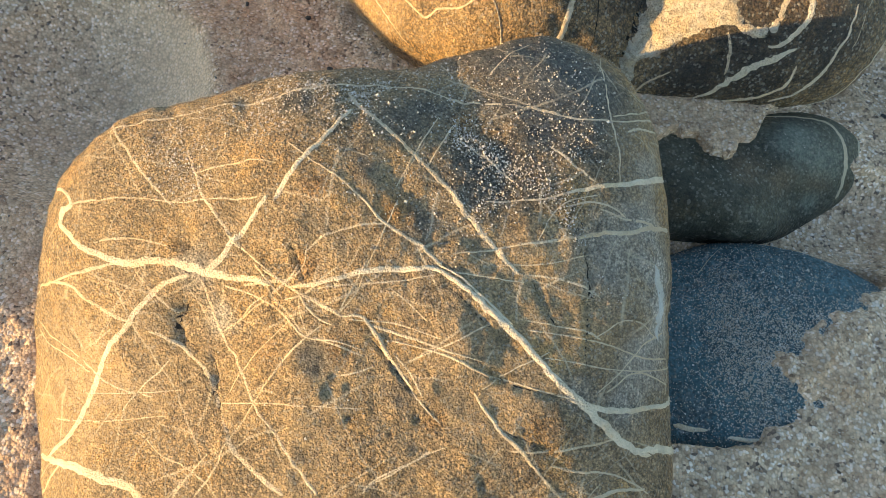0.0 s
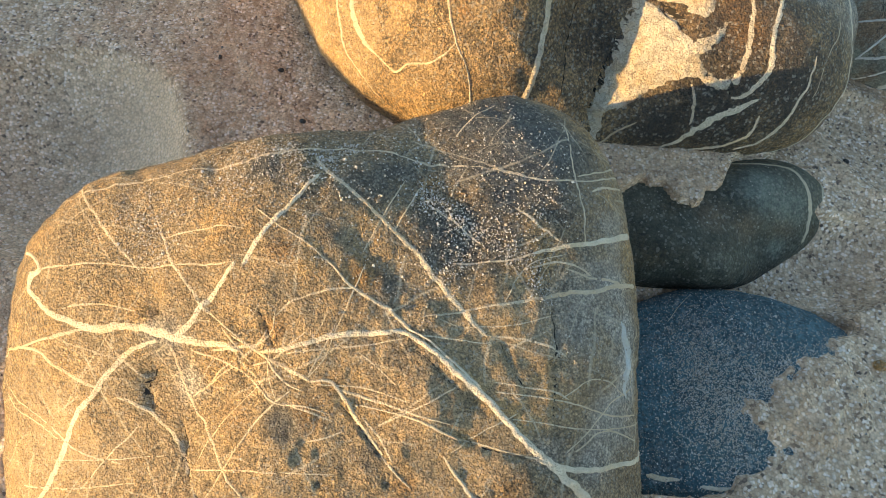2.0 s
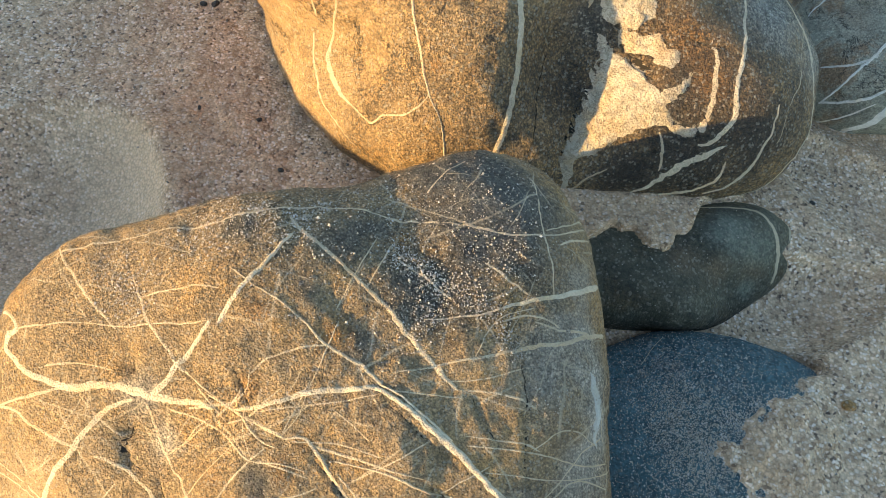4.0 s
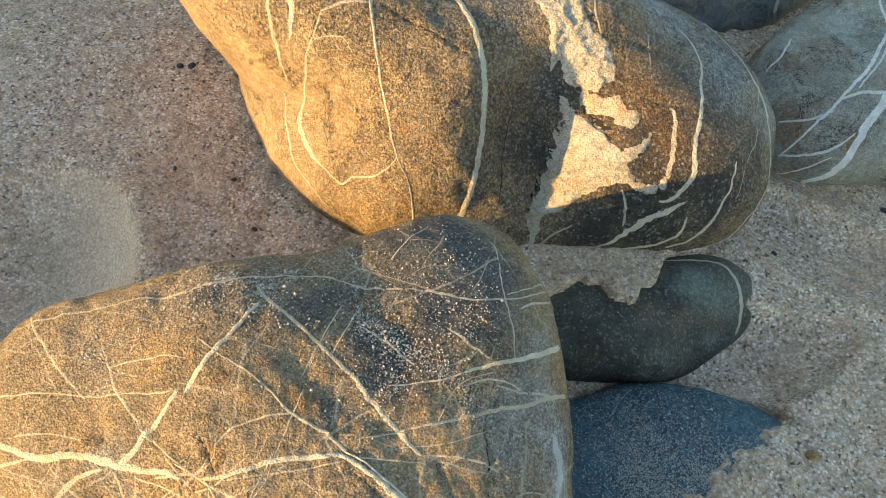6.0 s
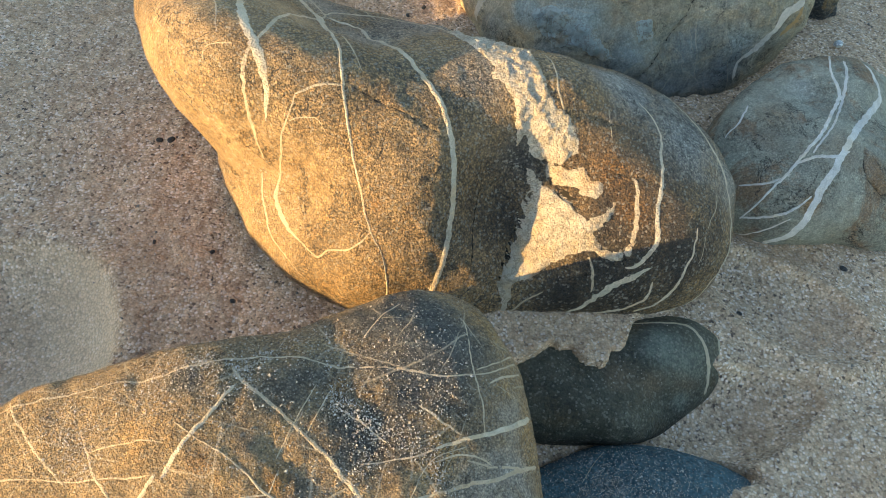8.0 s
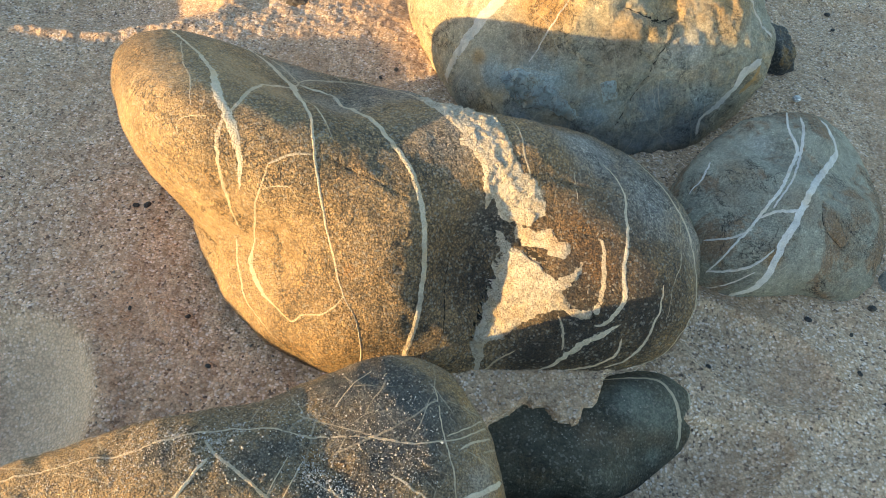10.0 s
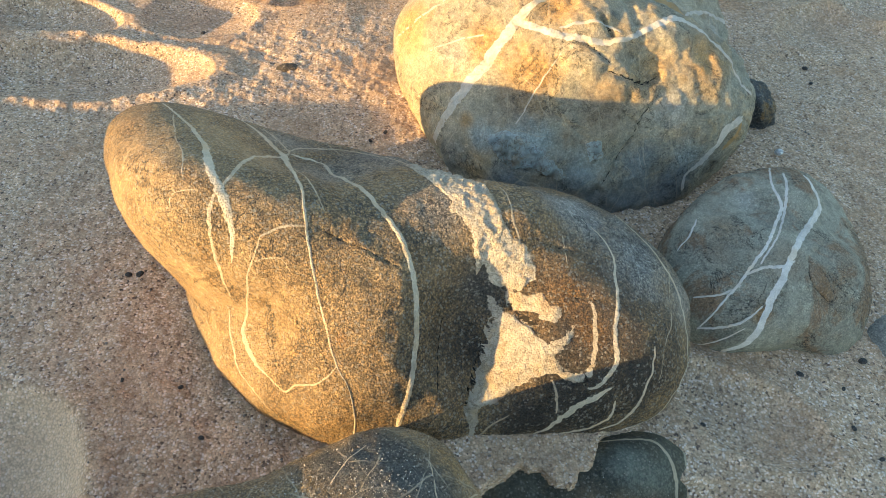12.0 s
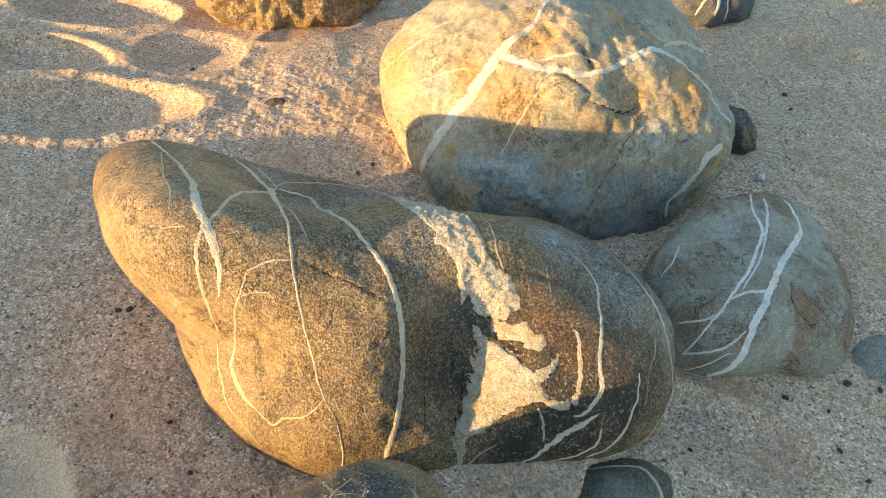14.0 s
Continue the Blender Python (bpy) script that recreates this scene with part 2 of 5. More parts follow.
class Stone:
    """A water-worn stone: a rounded block (half sizes, squareness, turn) with broad swells and hollows spread over it."""

    def __init__(self, centre, half, square, turn, swells, rough=0.0006, seed=1, dents=(), tight=9.0, chips=None, grooves=()):
        self.centre, self.half, self.square = Vector(centre), np.array(half), square
        self.axes = np.array(Euler([radians(a) for a in (turn[2], turn[1], turn[0])]).to_matrix())
        self.swells, self.rough, self.seed, self.dents = np.array(swells), rough, seed, dents
        self.ways, self.tight = swell_ways(max(1, len(swells))), tight
        self.object, self.pallor, self.thin = None, 1.0, 1.0
        self.chips, self.grooves = chips, grooves
        if chips:
            dice = np.random.default_rng(seed + 5)
            way = dice.normal(size=(chips[0], 3))
            way /= np.linalg.norm(way, axis=1)[:, None]
            self.flakes = way * self.block(way)[:, None]
            self.steps = dice.uniform(-1, 0.6, chips[0]) * (dice.random(chips[0]) > 0.3)
        self.cuts = [(wide / 1000, deep / 1000, self.course(np.array(line, float), 0.0006)) for wide, deep, line in grooves]

    def block(self, way):
        """How far the smooth stone reaches in each direction."""
        own = way @ self.axes
        far = (np.abs(own / self.half) ** self.square).sum(1) ** (-1 / self.square)
        if len(self.swells):
            far = far * (1 + np.exp(self.tight * (own @ self.ways.T - 1)) @ self.swells)
        return far

    def course(self, key, step):
        """Places at even steps along a line of (azimuth, elevation) on the smooth stone."""
        way = direction(key[:, 0], key[:, 1])
        at = way * self.block(way)[:, None]
        gap = np.r_[0, np.cumsum(np.linalg.norm(np.diff(at, axis=0), axis=1))]
        s = np.linspace(0, gap[-1], max(4, int(gap[-1] / step)))
        return np.stack([glide(gap, at[:, k], s) for k in range(3)], 1)

    def flaked(self, at):
        """Shallow steps where thin flakes have broken off, with wandering edges."""
        count, high, edge = self.chips
        bent = at + np.stack([waves(at, 0.012, seed=self.seed + 20 + k) for k in range(3)], 1) * 0.0026 + np.stack([waves(at, 0.004, seed=self.seed + 30 + k) for k in range(3)], 1) * 0.0007
        out = np.empty(len(at))
        for low in range(0, len(at), 20000):
            some = bent[low:low + 20000]
            far = np.sqrt(np.maximum(0, (some ** 2).sum(1)[:, None] - 2 * some @ self.flakes.T + (self.flakes ** 2).sum(1)))
            two = np.argpartition(far, 1, axis=1)[:, :2]
            d = np.take_along_axis(far, two, 1)
            w = 0.5 + 0.5 * smooth(0, edge, d[:, 1] - d[:, 0])
            out[low:low + 20000] = self.steps[two[:, 0]] * w + self.steps[two[:, 1]] * (1 - w)
        return out * high

    def surface(self, way):
        at = way * self.block(way)[:, None]
        lift = self.rough * (waves(at, 0.035, seed=self.seed) * 1.0 + waves(at, 0.014, seed=self.seed + 1) * 0.55 + waves(at, 0.006, seed=self.seed + 2) * 0.28)
        for az, el, deep, wide in self.dents:
            lift = lift - deep * np.exp(-((at - self.point(az, el)) ** 2).sum(1) / wide ** 2)
        if self.chips:
            lift = lift + self.flaked(at)
        for wide, deep, line in self.cuts:
            near = np.flatnonzero(((at > line.min(0) - 4 * wide) & (at < line.max(0) + 4 * wide)).all(1))
            if len(near):
                some = at[near]
                gap = np.sqrt(((some[:, None] - line[None]) ** 2).sum(-1).min(1)) + 0.25 * wide * waves(some, 0.005, seed=self.seed + 9)
                lift[near] -= deep * np.exp(-(gap / wide) ** 2) * (1 + 0.35 * waves(some, 0.009, seed=self.seed + 8))
        return at + way * lift[:, None]

    def point(self, az, el):
        way = direction([az], [el])
        return way[0] * self.block(way)[0]

    def build(self, name, level, material, label, category="stone", group=""):
        way, tris = ball(level)
        # finer above than below
        way = way + (0, 0, 0.4)
        way = way / np.linalg.norm(way, axis=1)[:, None]
        self.object = new(name, tri_mesh(name, self.surface(way), tris))
        self.object.location = self.centre
        self.object.data.materials.append(material)
        # a dark strip laid in each groove stands in for its shade
        for k, (wide, deep, line) in enumerate(self.grooves):
            swell = np.sin(np.linspace(0.25, math.pi - 0.25, len(line)))
            self.stripe("crack", [(az, el, 0.75 * wide * w) for (az, el), w in zip(line, swell)], CRACK_SHADE, "dark strip painting the shade inside an open crack", 4, 0.00012, step=0.0005, seed=200 + k, ragged=0.75)
        return tagged(self.object, label, category, group)

    def stripe(self, name, course, material, label="", across=6, proud=0.00012, rough=0.0, step=0.0009, seed=0, ragged=0.15):
        """A vein, seam or crack along a course of (azimuth, elevation, width in mm), laid on the surface as a part."""
        key = np.array(course, float)
        way = direction(key[:, 0], key[:, 1])
        gap = np.r_[0, np.cumsum(np.linalg.norm(np.diff(self.surface(way), axis=0), axis=1))]
        count = max(6, int(gap[-1] / step))
        s = np.linspace(0, gap[-1], count)
        line = np.stack([glide(gap, way[:, k], s) for k in range(3)], 1)
        line /= np.linalg.norm(line, axis=1)[:, None]
        wide = np.maximum(glide(gap, key[:, 2], s), 0.25) / 1000
        mid = self.surface(line)
        along = np.gradient(mid, axis=0)
        along /= np.linalg.norm(along, axis=1)[:, None] + 1e-12
        side = np.cross(along, line)
        side /= np.linalg.norm(side, axis=1)[:, None] + 1e-12
        salt = 100 * self.seed + seed
        sway = waves(mid, 0.006, seed=salt) * np.minimum(wide * 0.10, 0.0004) + waves(mid, 0.0022, seed=salt + 7) * np.minimum(wide * 0.06, 0.00015)
        ragged = ragged / (0.6 + wide / 0.003)
        left = wide / 2 * (1 + ragged * waves(mid, 0.004, seed=salt + 1) + ragged * 0.6 * waves(mid, 0.0013, seed=salt + 2))
        right = wide / 2 * (1 + ragged * waves(mid, 0.004, seed=salt + 3) + ragged * 0.6 * waves(mid, 0.0013, seed=salt + 4))
        u = np.linspace(-1, 1, across + 1)
        taper = np.minimum(1, np.minimum(s, gap[-1] - s) / (wide * 0.8) + 0.15)
        out = (np.where(u[None] < 0, u[None] * left[:, None], u[None] * right[:, None]) * taper[:, None] + sway[:, None])
        spots = (mid[:, None] + side[:, None] * out[..., None]).reshape(-1, 3)
        spots /= np.linalg.norm(spots, axis=1)[:, None]
        ground = self.surface(spots)
        crown = 1 - np.abs(u) ** (2.2 if across < 20 else 7)
        lift = np.tile(crown, (count, 1)).ravel()
        height = proud * (lift * 2.0 - 0.45)
        if rough:
            height = height + rough * lift * np.maximum(0.1, 1.1 + 0.6 * waves(ground, 0.009, seed=salt + 5) + 0.35 * waves(ground, 0.0035, seed=salt + 6) + 0.25 * waves(ground, 0.0016, seed=salt + 8))
        verts = ground + spots * height[:, None]
        i, k = np.meshgrid(np.arange(count - 1), np.arange(across), indexing="ij")
        a = (i * (across + 1) + k).ravel()
        me = tri_mesh(name, verts, np.stack([a, a + 1, a + across + 2, a + across + 1], 1))
        fade = me.attributes.new("fade", "FLOAT", "POINT")
        fade.data.foreach_set("value", np.tile(1 - np.abs(u) ** (3 if across < 20 else 14), (count, 1)).ravel().astype(np.float32))
        ob = new(name, me)
        me.materials.append(material)
        ob.parent = self.object
        return tagged(ob, label) if label else ob


    def inlay(self, name, outline, material, label, seed, fine=0.0007, proud=0.0010, rough=0.0010):
        """A lumpy seam of other mineral that fills an outline of (azimuth, elevation) on the surface, as a part."""
        corner = direction(*np.array(outline, float).T)
        up = corner.mean(0) / np.linalg.norm(corner.mean(0))
        east = np.cross((0, 0, 1.0), up)
        east /= np.linalg.norm(east)
        north = np.cross(up, east)
        far = np.linalg.norm(self.surface(up[None])[0])
        flat = np.c_[corner @ east, corner @ north] / (corner @ up)[:, None] * far
        low, high = flat.min(0) - 3 * fine, flat.max(0) + 3 * fine
        gx, gy = np.meshgrid(np.arange(low[0], high[0], fine), np.arange(low[1], high[1], fine), indexing="ij")
        spot = np.c_[gx.ravel(), gy.ravel()]
        wild = np.c_[spot, np.zeros(len(spot))]
        shaken = spot + np.c_[waves(wild, 0.004, seed=seed), waves(wild, 0.004, seed=seed + 1)] * 0.00035 + np.c_[waves(wild, 0.0017, seed=seed + 2), waves(wild, 0.0017, seed=seed + 3)] * 0.0003
        a, b = flat, np.roll(flat, -1, 0)
        edge = b - a
        t = np.clip(((shaken[:, None] - a) * edge).sum(-1) / (edge ** 2).sum(-1), 0, 1)
        gap = np.linalg.norm(shaken[:, None] - a - t[..., None] * edge, axis=-1).min(1)
        cross = (a[:, 1] > shaken[:, None, 1]) != (b[:, 1] > shaken[:, None, 1])
        side = edge[:, 0] * (shaken[:, None, 1] - a[:, 1]) / np.where(edge[:, 1] == 0, 1e-12, edge[:, 1]) + a[:, 0]
        inside = (cross & (shaken[:, None, 0] < side)).sum(1) % 2 == 1
        depth = np.where(inside, gap, -gap)
        way = up + (spot[:, :1] * east + spot[:, 1:] * north) / far
        way /= np.linalg.norm(way, axis=1)[:, None]
        base = self.surface(way)
        lump = 0.8 * waves(base, 0.011, seed=seed + 4) + 0.55 * waves(base, 0.0048, seed=seed + 5) - 0.5 * np.abs(waves(base, 0.007, seed=seed + 6)) + 0.3 * waves(base, 0.0021, seed=seed + 7)
        rise = smooth(-0.0004, 0.0018, depth)
        height = -0.0005 + rise * (0.0005 + proud + rough * np.maximum(lump, -0.6))
        verts = base + way * height[:, None]
        n, m = gx.shape
        i, k = np.meshgrid(np.arange(n - 1), np.arange(m - 1), indexing="ij")
        q = (i * m + k).ravel()
        faces = np.stack([q, q + m, q + m + 1, q + 1], 1)
        faces = faces[(depth[faces] > -0.0007).any(1)]
        used, faces = np.unique(faces, return_inverse=True)
        faces = faces.reshape(-1, 4)
        me = tri_mesh(name, verts[used], faces)
        fade = me.attributes.new("fade", "FLOAT", "POINT")
        fade.data.foreach_set("value", np.clip(0.35 + depth[used] / 0.0009, 0, 1).astype(np.float32))
        me.materials.append(material)
        ob = new(name, me)
        ob.parent = self.object
        return tagged(ob, label)


def direction(az, el):
    az, el = np.radians(az), np.radians(el)
    return np.stack([np.cos(el) * np.cos(az), np.cos(el) * np.sin(az), np.sin(el)], -1)


def glide(x, y, at):
    """Smooth interpolation through the points (x, y)."""
    slope = np.gradient(y, x) if len(x) > 2 else np.full(len(x), (y[-1] - y[0]) / (x[-1] - x[0]))
    i = np.clip(np.searchsorted(x, at) - 1, 0, len(x) - 2)
    h = x[i + 1] - x[i]
    u = (at - x[i]) / h
    return ((1 + 2 * u) * (1 - u) ** 2 * y[i] + u * (1 - u) ** 2 * h * slope[i] + u * u * (3 - 2 * u) * y[i + 1] + u * u * (u - 1) * h * slope[i + 1])


def smooth(a, b, x):
    u = np.clip((x - a) / (b - a), 0, 1)
    return u * u * (3 - 2 * u)


# ---- the ground: one sheet of sand ----
def flat_noise(x, y, size, seed):
    return waves(np.c_[x.ravel(), y.ravel(), np.zeros(x.size)], size, seed=seed).reshape(x.shape)


# hollows left by feet and wind: x, y, half length, half width, turn, depth, rim, steepness
HOLLOWS = [
    (-0.174, 0.203, 0.060, 0.060, 20, 0.026, 0.002, 1.0),
    (-0.215, 0.546, 0.104, 0.040, 4, 0.017, 0.003, 0.7),
    (-0.131, 0.633, 0.048, 0.036, 4, 0.007, 0.001, 1.0),
    (-0.228, 0.700, 0.076, 0.034, -6, 0.014, 0.003, 0.6),
    (-0.268, 0.622, 0.076, 0.028, -6, 0.014, 0.003, 0.6),
    (-0.030, 0.672, 0.050, 0.014, 24, 0.004, 0.0015, 0.6),
    (0.450, 0.660, 0.060, 0.040, 20, 0.008, 0.003, 0.6),
    (0.400, 0.575, 0.050, 0.035, -20, 0.004, 0.002, 0.6),
    (0.560, 0.720, 0.080, 0.050, 10, 0.010, 0.003, 0.6),
    (0.235, 0.245, 0.050, 0.026, -35, 0.005, 0.002, 0.6),
    (0.138, 0.168, 0.105, 0.030, 14, 0.020, 0.0, 0.6),
]
SHELF = [(0.060, 0.190), (0.083, 0.198), (0.092, 0.203), (0.099, 0.207), (0.110, 0.206), (0.114, 0.199), (0.121, 0.1965), (0.127, 0.198), (0.130, 0.205), (0.137, 0.207), (0.142, 0.219), (0.146, 0.227), (0.160, 0.232), (0.175, 0.238)]


def stone_top(stone, x, y):
    """The height of a stone's upper side over an array of places; nan beside it."""
    out = np.full(x.shape, np.nan)
    near = (np.abs(x - stone.centre.x) < stone.half[0] * 1.2) & (np.abs(y - stone.centre.y) < stone.half[1] * 1.3)
    flat = np.c_[x[near] - stone.centre.x, y[near] - stone.centre.y]
    low, high = np.full(len(flat), 0.0), np.full(len(flat), stone.half[2] * 1.6)
    for _ in range(18):
        mid = (low + high) / 2
        p = np.c_[flat, mid]
        r = np.linalg.norm(p, axis=1)
        inside = r < stone.block(p / r[:, None])
        low, high = np.where(inside, mid, low), np.where(inside, high, mid)
    out[near] = np.where(low > 0.0005, stone.centre.z + low, np.nan)
    return out


slate = Stone((0.1323, 0.1136, -0.0227), (0.0813, 0.0535, 0.0256), 2.49, (2.7, -1.1, 1.5),
    [-0.006, 0.008, -0.006, -0.014, 0.027, -0.008, -0, 0.001, -0, 0.03, -0.006, -0.044, 0.01, 0.005, 0.003, -0, -0.067, 0.015, 0.032, -0.018, 0, 0.026, 0.003, 0.012, -0.097, 0.002, -0.032, -0.001, 0, 0.083, 0.001, 0.027, -0.009, 0, -0.028, 0, 0.001, 0.046, 0, -0.002, 0.001, 0, 0.011, 0], rough=0.0004, seed=61, dents=[])


def drift_edge(x, y):
    """How far along x the bare side of the slate stone reaches."""
    over = np.interp(y, [0.0680, 0.0685, 0.0705, 0.081, 0.089, 0.095, 0.103, 0.110, 0.117, 0.129, 0.134, 0.143, 0.150, 0.17],
                     [0.080, 0.120, 0.131, 0.143, 0.152, 0.140, 0.135, 0.137, 0.149, 0.162, 0.173, 0.191, 0.202, 0.24])
    return over + 0.0035 * flat_noise(x, y, 0.012, 13) + 0.002 * flat_noise(x, y, 0.004, 14)


def sand_height(x, y):
    z = 0.0016 * flat_noise(x, y, 0.16, 3) + 0.0007 * flat_noise(x, y, 0.05, 4)
    wobble = 0.06 * flat_noise(x, y, 0.05, 8)
    calm = 1 - 0.7 * smooth(0.58, 0.66, y)
    for cx, cy, a, b, turn, deep, rim, steep in HOLLOWS:
        c, s = math.cos(radians(turn)), math.sin(radians(turn))
        u, v = ((x - cx) * c + (y - cy) * s) / a, (-(x - cx) * s + (y - cy) * c) / b
        d = np.sqrt(u * u + v * v) + (wobble if deep < 0.02 else 0.2 * wobble)
        bowl = np.clip(1.02 - d * d, 0, 1)
        z = z - deep * bowl ** steep + rim * np.exp(-((d - 1.08) / 0.14) ** 2)
        calm = calm * (0.15 + 0.85 * smooth(0.85, 1.15, d))
    z = z + calm * (0.0006 * flat_noise(x, y, 0.02, 5) + 0.00045 * flat_noise(x, y, 0.0075, 6))
    z = z + 0.006 * np.exp(-((x - 0.02) / 0.10) ** 2 - ((y - 0.60) / 0.11) ** 2)
    # unseen low bank of sand up the beach, towards the sun, added for shade
    z = z + 0.074 * np.exp(-((x + 0.44) / (0.085 + 0.025 * flat_noise(x, y, 0.3, 17))) ** 2) * smooth(-0.02, 0.06, y) * (1 - 0.58 * smooth(0.33, 0.43, y) - 0.42 * smooth(0.60, 0.76, y))
    # sand lying over one side of the slate stone
    over = drift_edge(x, y)
    top = stone_top(slate, x, y)
    film = -0.0042 + 0.0062 * smooth(-0.016, 0.018, x - over) + 0.0008 * flat_noise(x, y, 0.009, 15) + 0.0004 * flat_noise(x, y, 0.004, 16)
    w = smooth(-0.012, 0.004, x - over)
    z = np.where(np.isfinite(top), w * np.maximum(z, top + film) + (1 - w) * np.minimum(z, top + film), z)
    # sand drifted over the edge of the flat dark stone
    edge = np.interp(x, [p[0] for p in SHELF], [p[1] for p in SHELF])
    edge = edge + 0.0012 * flat_noise(x, y, 0.009, 11)
    on = smooth(-0.001, 0.002, y - edge) * smooth(0.045, 0.06, x) * (1 - smooth(0.16, 0.2, x)) * (1 - smooth(0.24, 0.27, y))
    z = np.maximum(z, on * (0.0125 + 0.0006 * flat_noise(x, y, 0.01, 12)) - (1 - on) * 0.05) * (on > 0.01) + z * (on <= 0.01)
    return z


def spread(low, high, fine, reach):
    """Even steps from low to high, then steps that widen out to reach on both sides."""
    mid = np.arange(low, high + fine / 2, fine)
    out = fine * np.cumsum(1.16 ** np.arange(1, 120))
    out = out[out < reach]
    return np.r_[low - out[::-1], mid, mid[-1] + out]


gx, gy = np.meshgrid(spread(-0.33, 0.56, 0.0014, 2500.0), spread(-0.02, 0.82, 0.0014, 2500.0), indexing="ij")
near = np.exp(-(np.hypot(gx - 0.15, gy - 0.35) / 1.6) ** 2)
gz = sand_height(gx, gy) * near
dice = np.random.default_rng(5)
gz += dice.normal(0, 0.00006, gz.shape) * near
m, n_ = gx.shape
i, k = np.meshgrid(np.arange(m - 1), np.arange(n_ - 1), indexing="ij")
a = (i * n_ + k).ravel()
ground = new("ground", tri_mesh("ground", np.c_[gx.ravel(), gy.ravel(), gz.ravel()], np.stack([a, a + n_, a + n_ + 1, a + 1], 1)))
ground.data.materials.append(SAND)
# fine dry sand in the nearest hollow, sky light painted on its sun-facing wall
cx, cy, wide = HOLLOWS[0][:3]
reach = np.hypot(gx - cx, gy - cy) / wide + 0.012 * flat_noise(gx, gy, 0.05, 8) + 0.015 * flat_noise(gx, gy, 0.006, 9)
settled_lit = ground.data.attributes.new("settled_lit", "FLOAT", "POINT")
settled_lit.data.foreach_set("value", ((1 - smooth(0.92, 1.02, reach)) * smooth(-0.05, 0.055, gx - cx)).ravel().astype(np.float32))
tagged(ground, "coarse tan and mauve beach sand with soft hollows", "sand", kind="structure")

# ---- the stones ----
KINDS = {
    # kind: name, colour of the mineral, how faint, proud, roughness of its relief, cuts across
    "v": ("vein", CREAM, 0.0, 0.0002, 0.00008, 8), "t": ("thin_vein", PALE, 0.0, 0.0001, 0.00004, 6), "h": ("hairline_vein", PALE, 0.04, 0.00006, 0.0, 4),
    "g": ("grainy_vein", GREYISH, 0.15, 0.00007, 0.00006, 8), "p": ("pale_patch", (0.62, 0.63, 0.60), 0.15, 0.00008, 0.0, 10),
    "o": ("ochre_vein", OCHRE, 0.12, 0.00012, 0.00008, 8), "q": ("quartz_seam", (0.66, 0.55, 0.40), 0.0, 0.0003, 0.0008, 46),
}


def mark(stone, kind, seed, course):
    """One vein, seam or crack of a stone."""
    name, colour, faint, proud, rough, across = KINDS[kind]
    course = [(az, el, wide * THIN.get(kind, 1.0) * stone.thin) for az, el, wide in course]
    if (stone, kind) not in MADE:
        MADE[stone, kind] = rock_material(name, **{**stone.look, "vein": tuple(c + (0.82 - c) * 1.2 * (stone.pallor - 1) if stone.pallor > 1 and kind != "o" else c * min(1.0, stone.pallor) for c in colour), "faint": faint, "whole": kind == "q"})
    label = "lumpy white quartz seam" if kind == "q" else ""
    return stone.stripe(name, course, MADE[stone, kind], label, across, proud, rough, step=0.0008 if kind == "q" else 0.0009, seed=seed, ragged=0.14)


def quartz(stone, seed, outline):
    """One lumpy body of quartz in a stone."""
    if (stone, "q") not in MADE:
        MADE[stone, "q"] = rock_material("quartz", **{**stone.look, "vein": KINDS["q"][1], "whole": True, "lumps": 0.006, "relief": 0.0006, "tints": [((0.0654, -0.0725, 0.005), 0.007, (0.30, 0.13, 0.04), 0.9), ((0.0849, -0.037, 0.0441), 0.009, (0.55, 0.30, 0.10), 0.5), ((0.0887, -0.0599, 0.0271), 0.006, (0.60, 0.40, 0.18), 0.5)]})
    return stone.inlay("quartz_seam", outline, MADE[stone, "q"], "lumpy cream-white quartz seam", seed)


MADE = {}
THIN = {"v": 0.8, "t": 0.8, "h": 0.8}
SKYLIT_ASH, SOIL = (0.42, 0.41, 0.37), (0.26, 0.17, 0.10)
TEAL_SHADE, MOSS, SILT = (0.20, 0.225, 0.23), (0.20, 0.205, 0.155), (0.17, 0.115, 0.065)
# umber: dark brown of the banded stone's low front, deepened by painted shade
UMBER_SHADE, BROWN = (0.045, 0.032, 0.02), (0.185, 0.105, 0.045)
DARK, WASHED_SKYLIT, RUST, BLUISH = (0.095, 0.09, 0.078), (0.52, 0.49, 0.43), (0.36, 0.17, 0.045), (0.45, 0.50, 0.46)

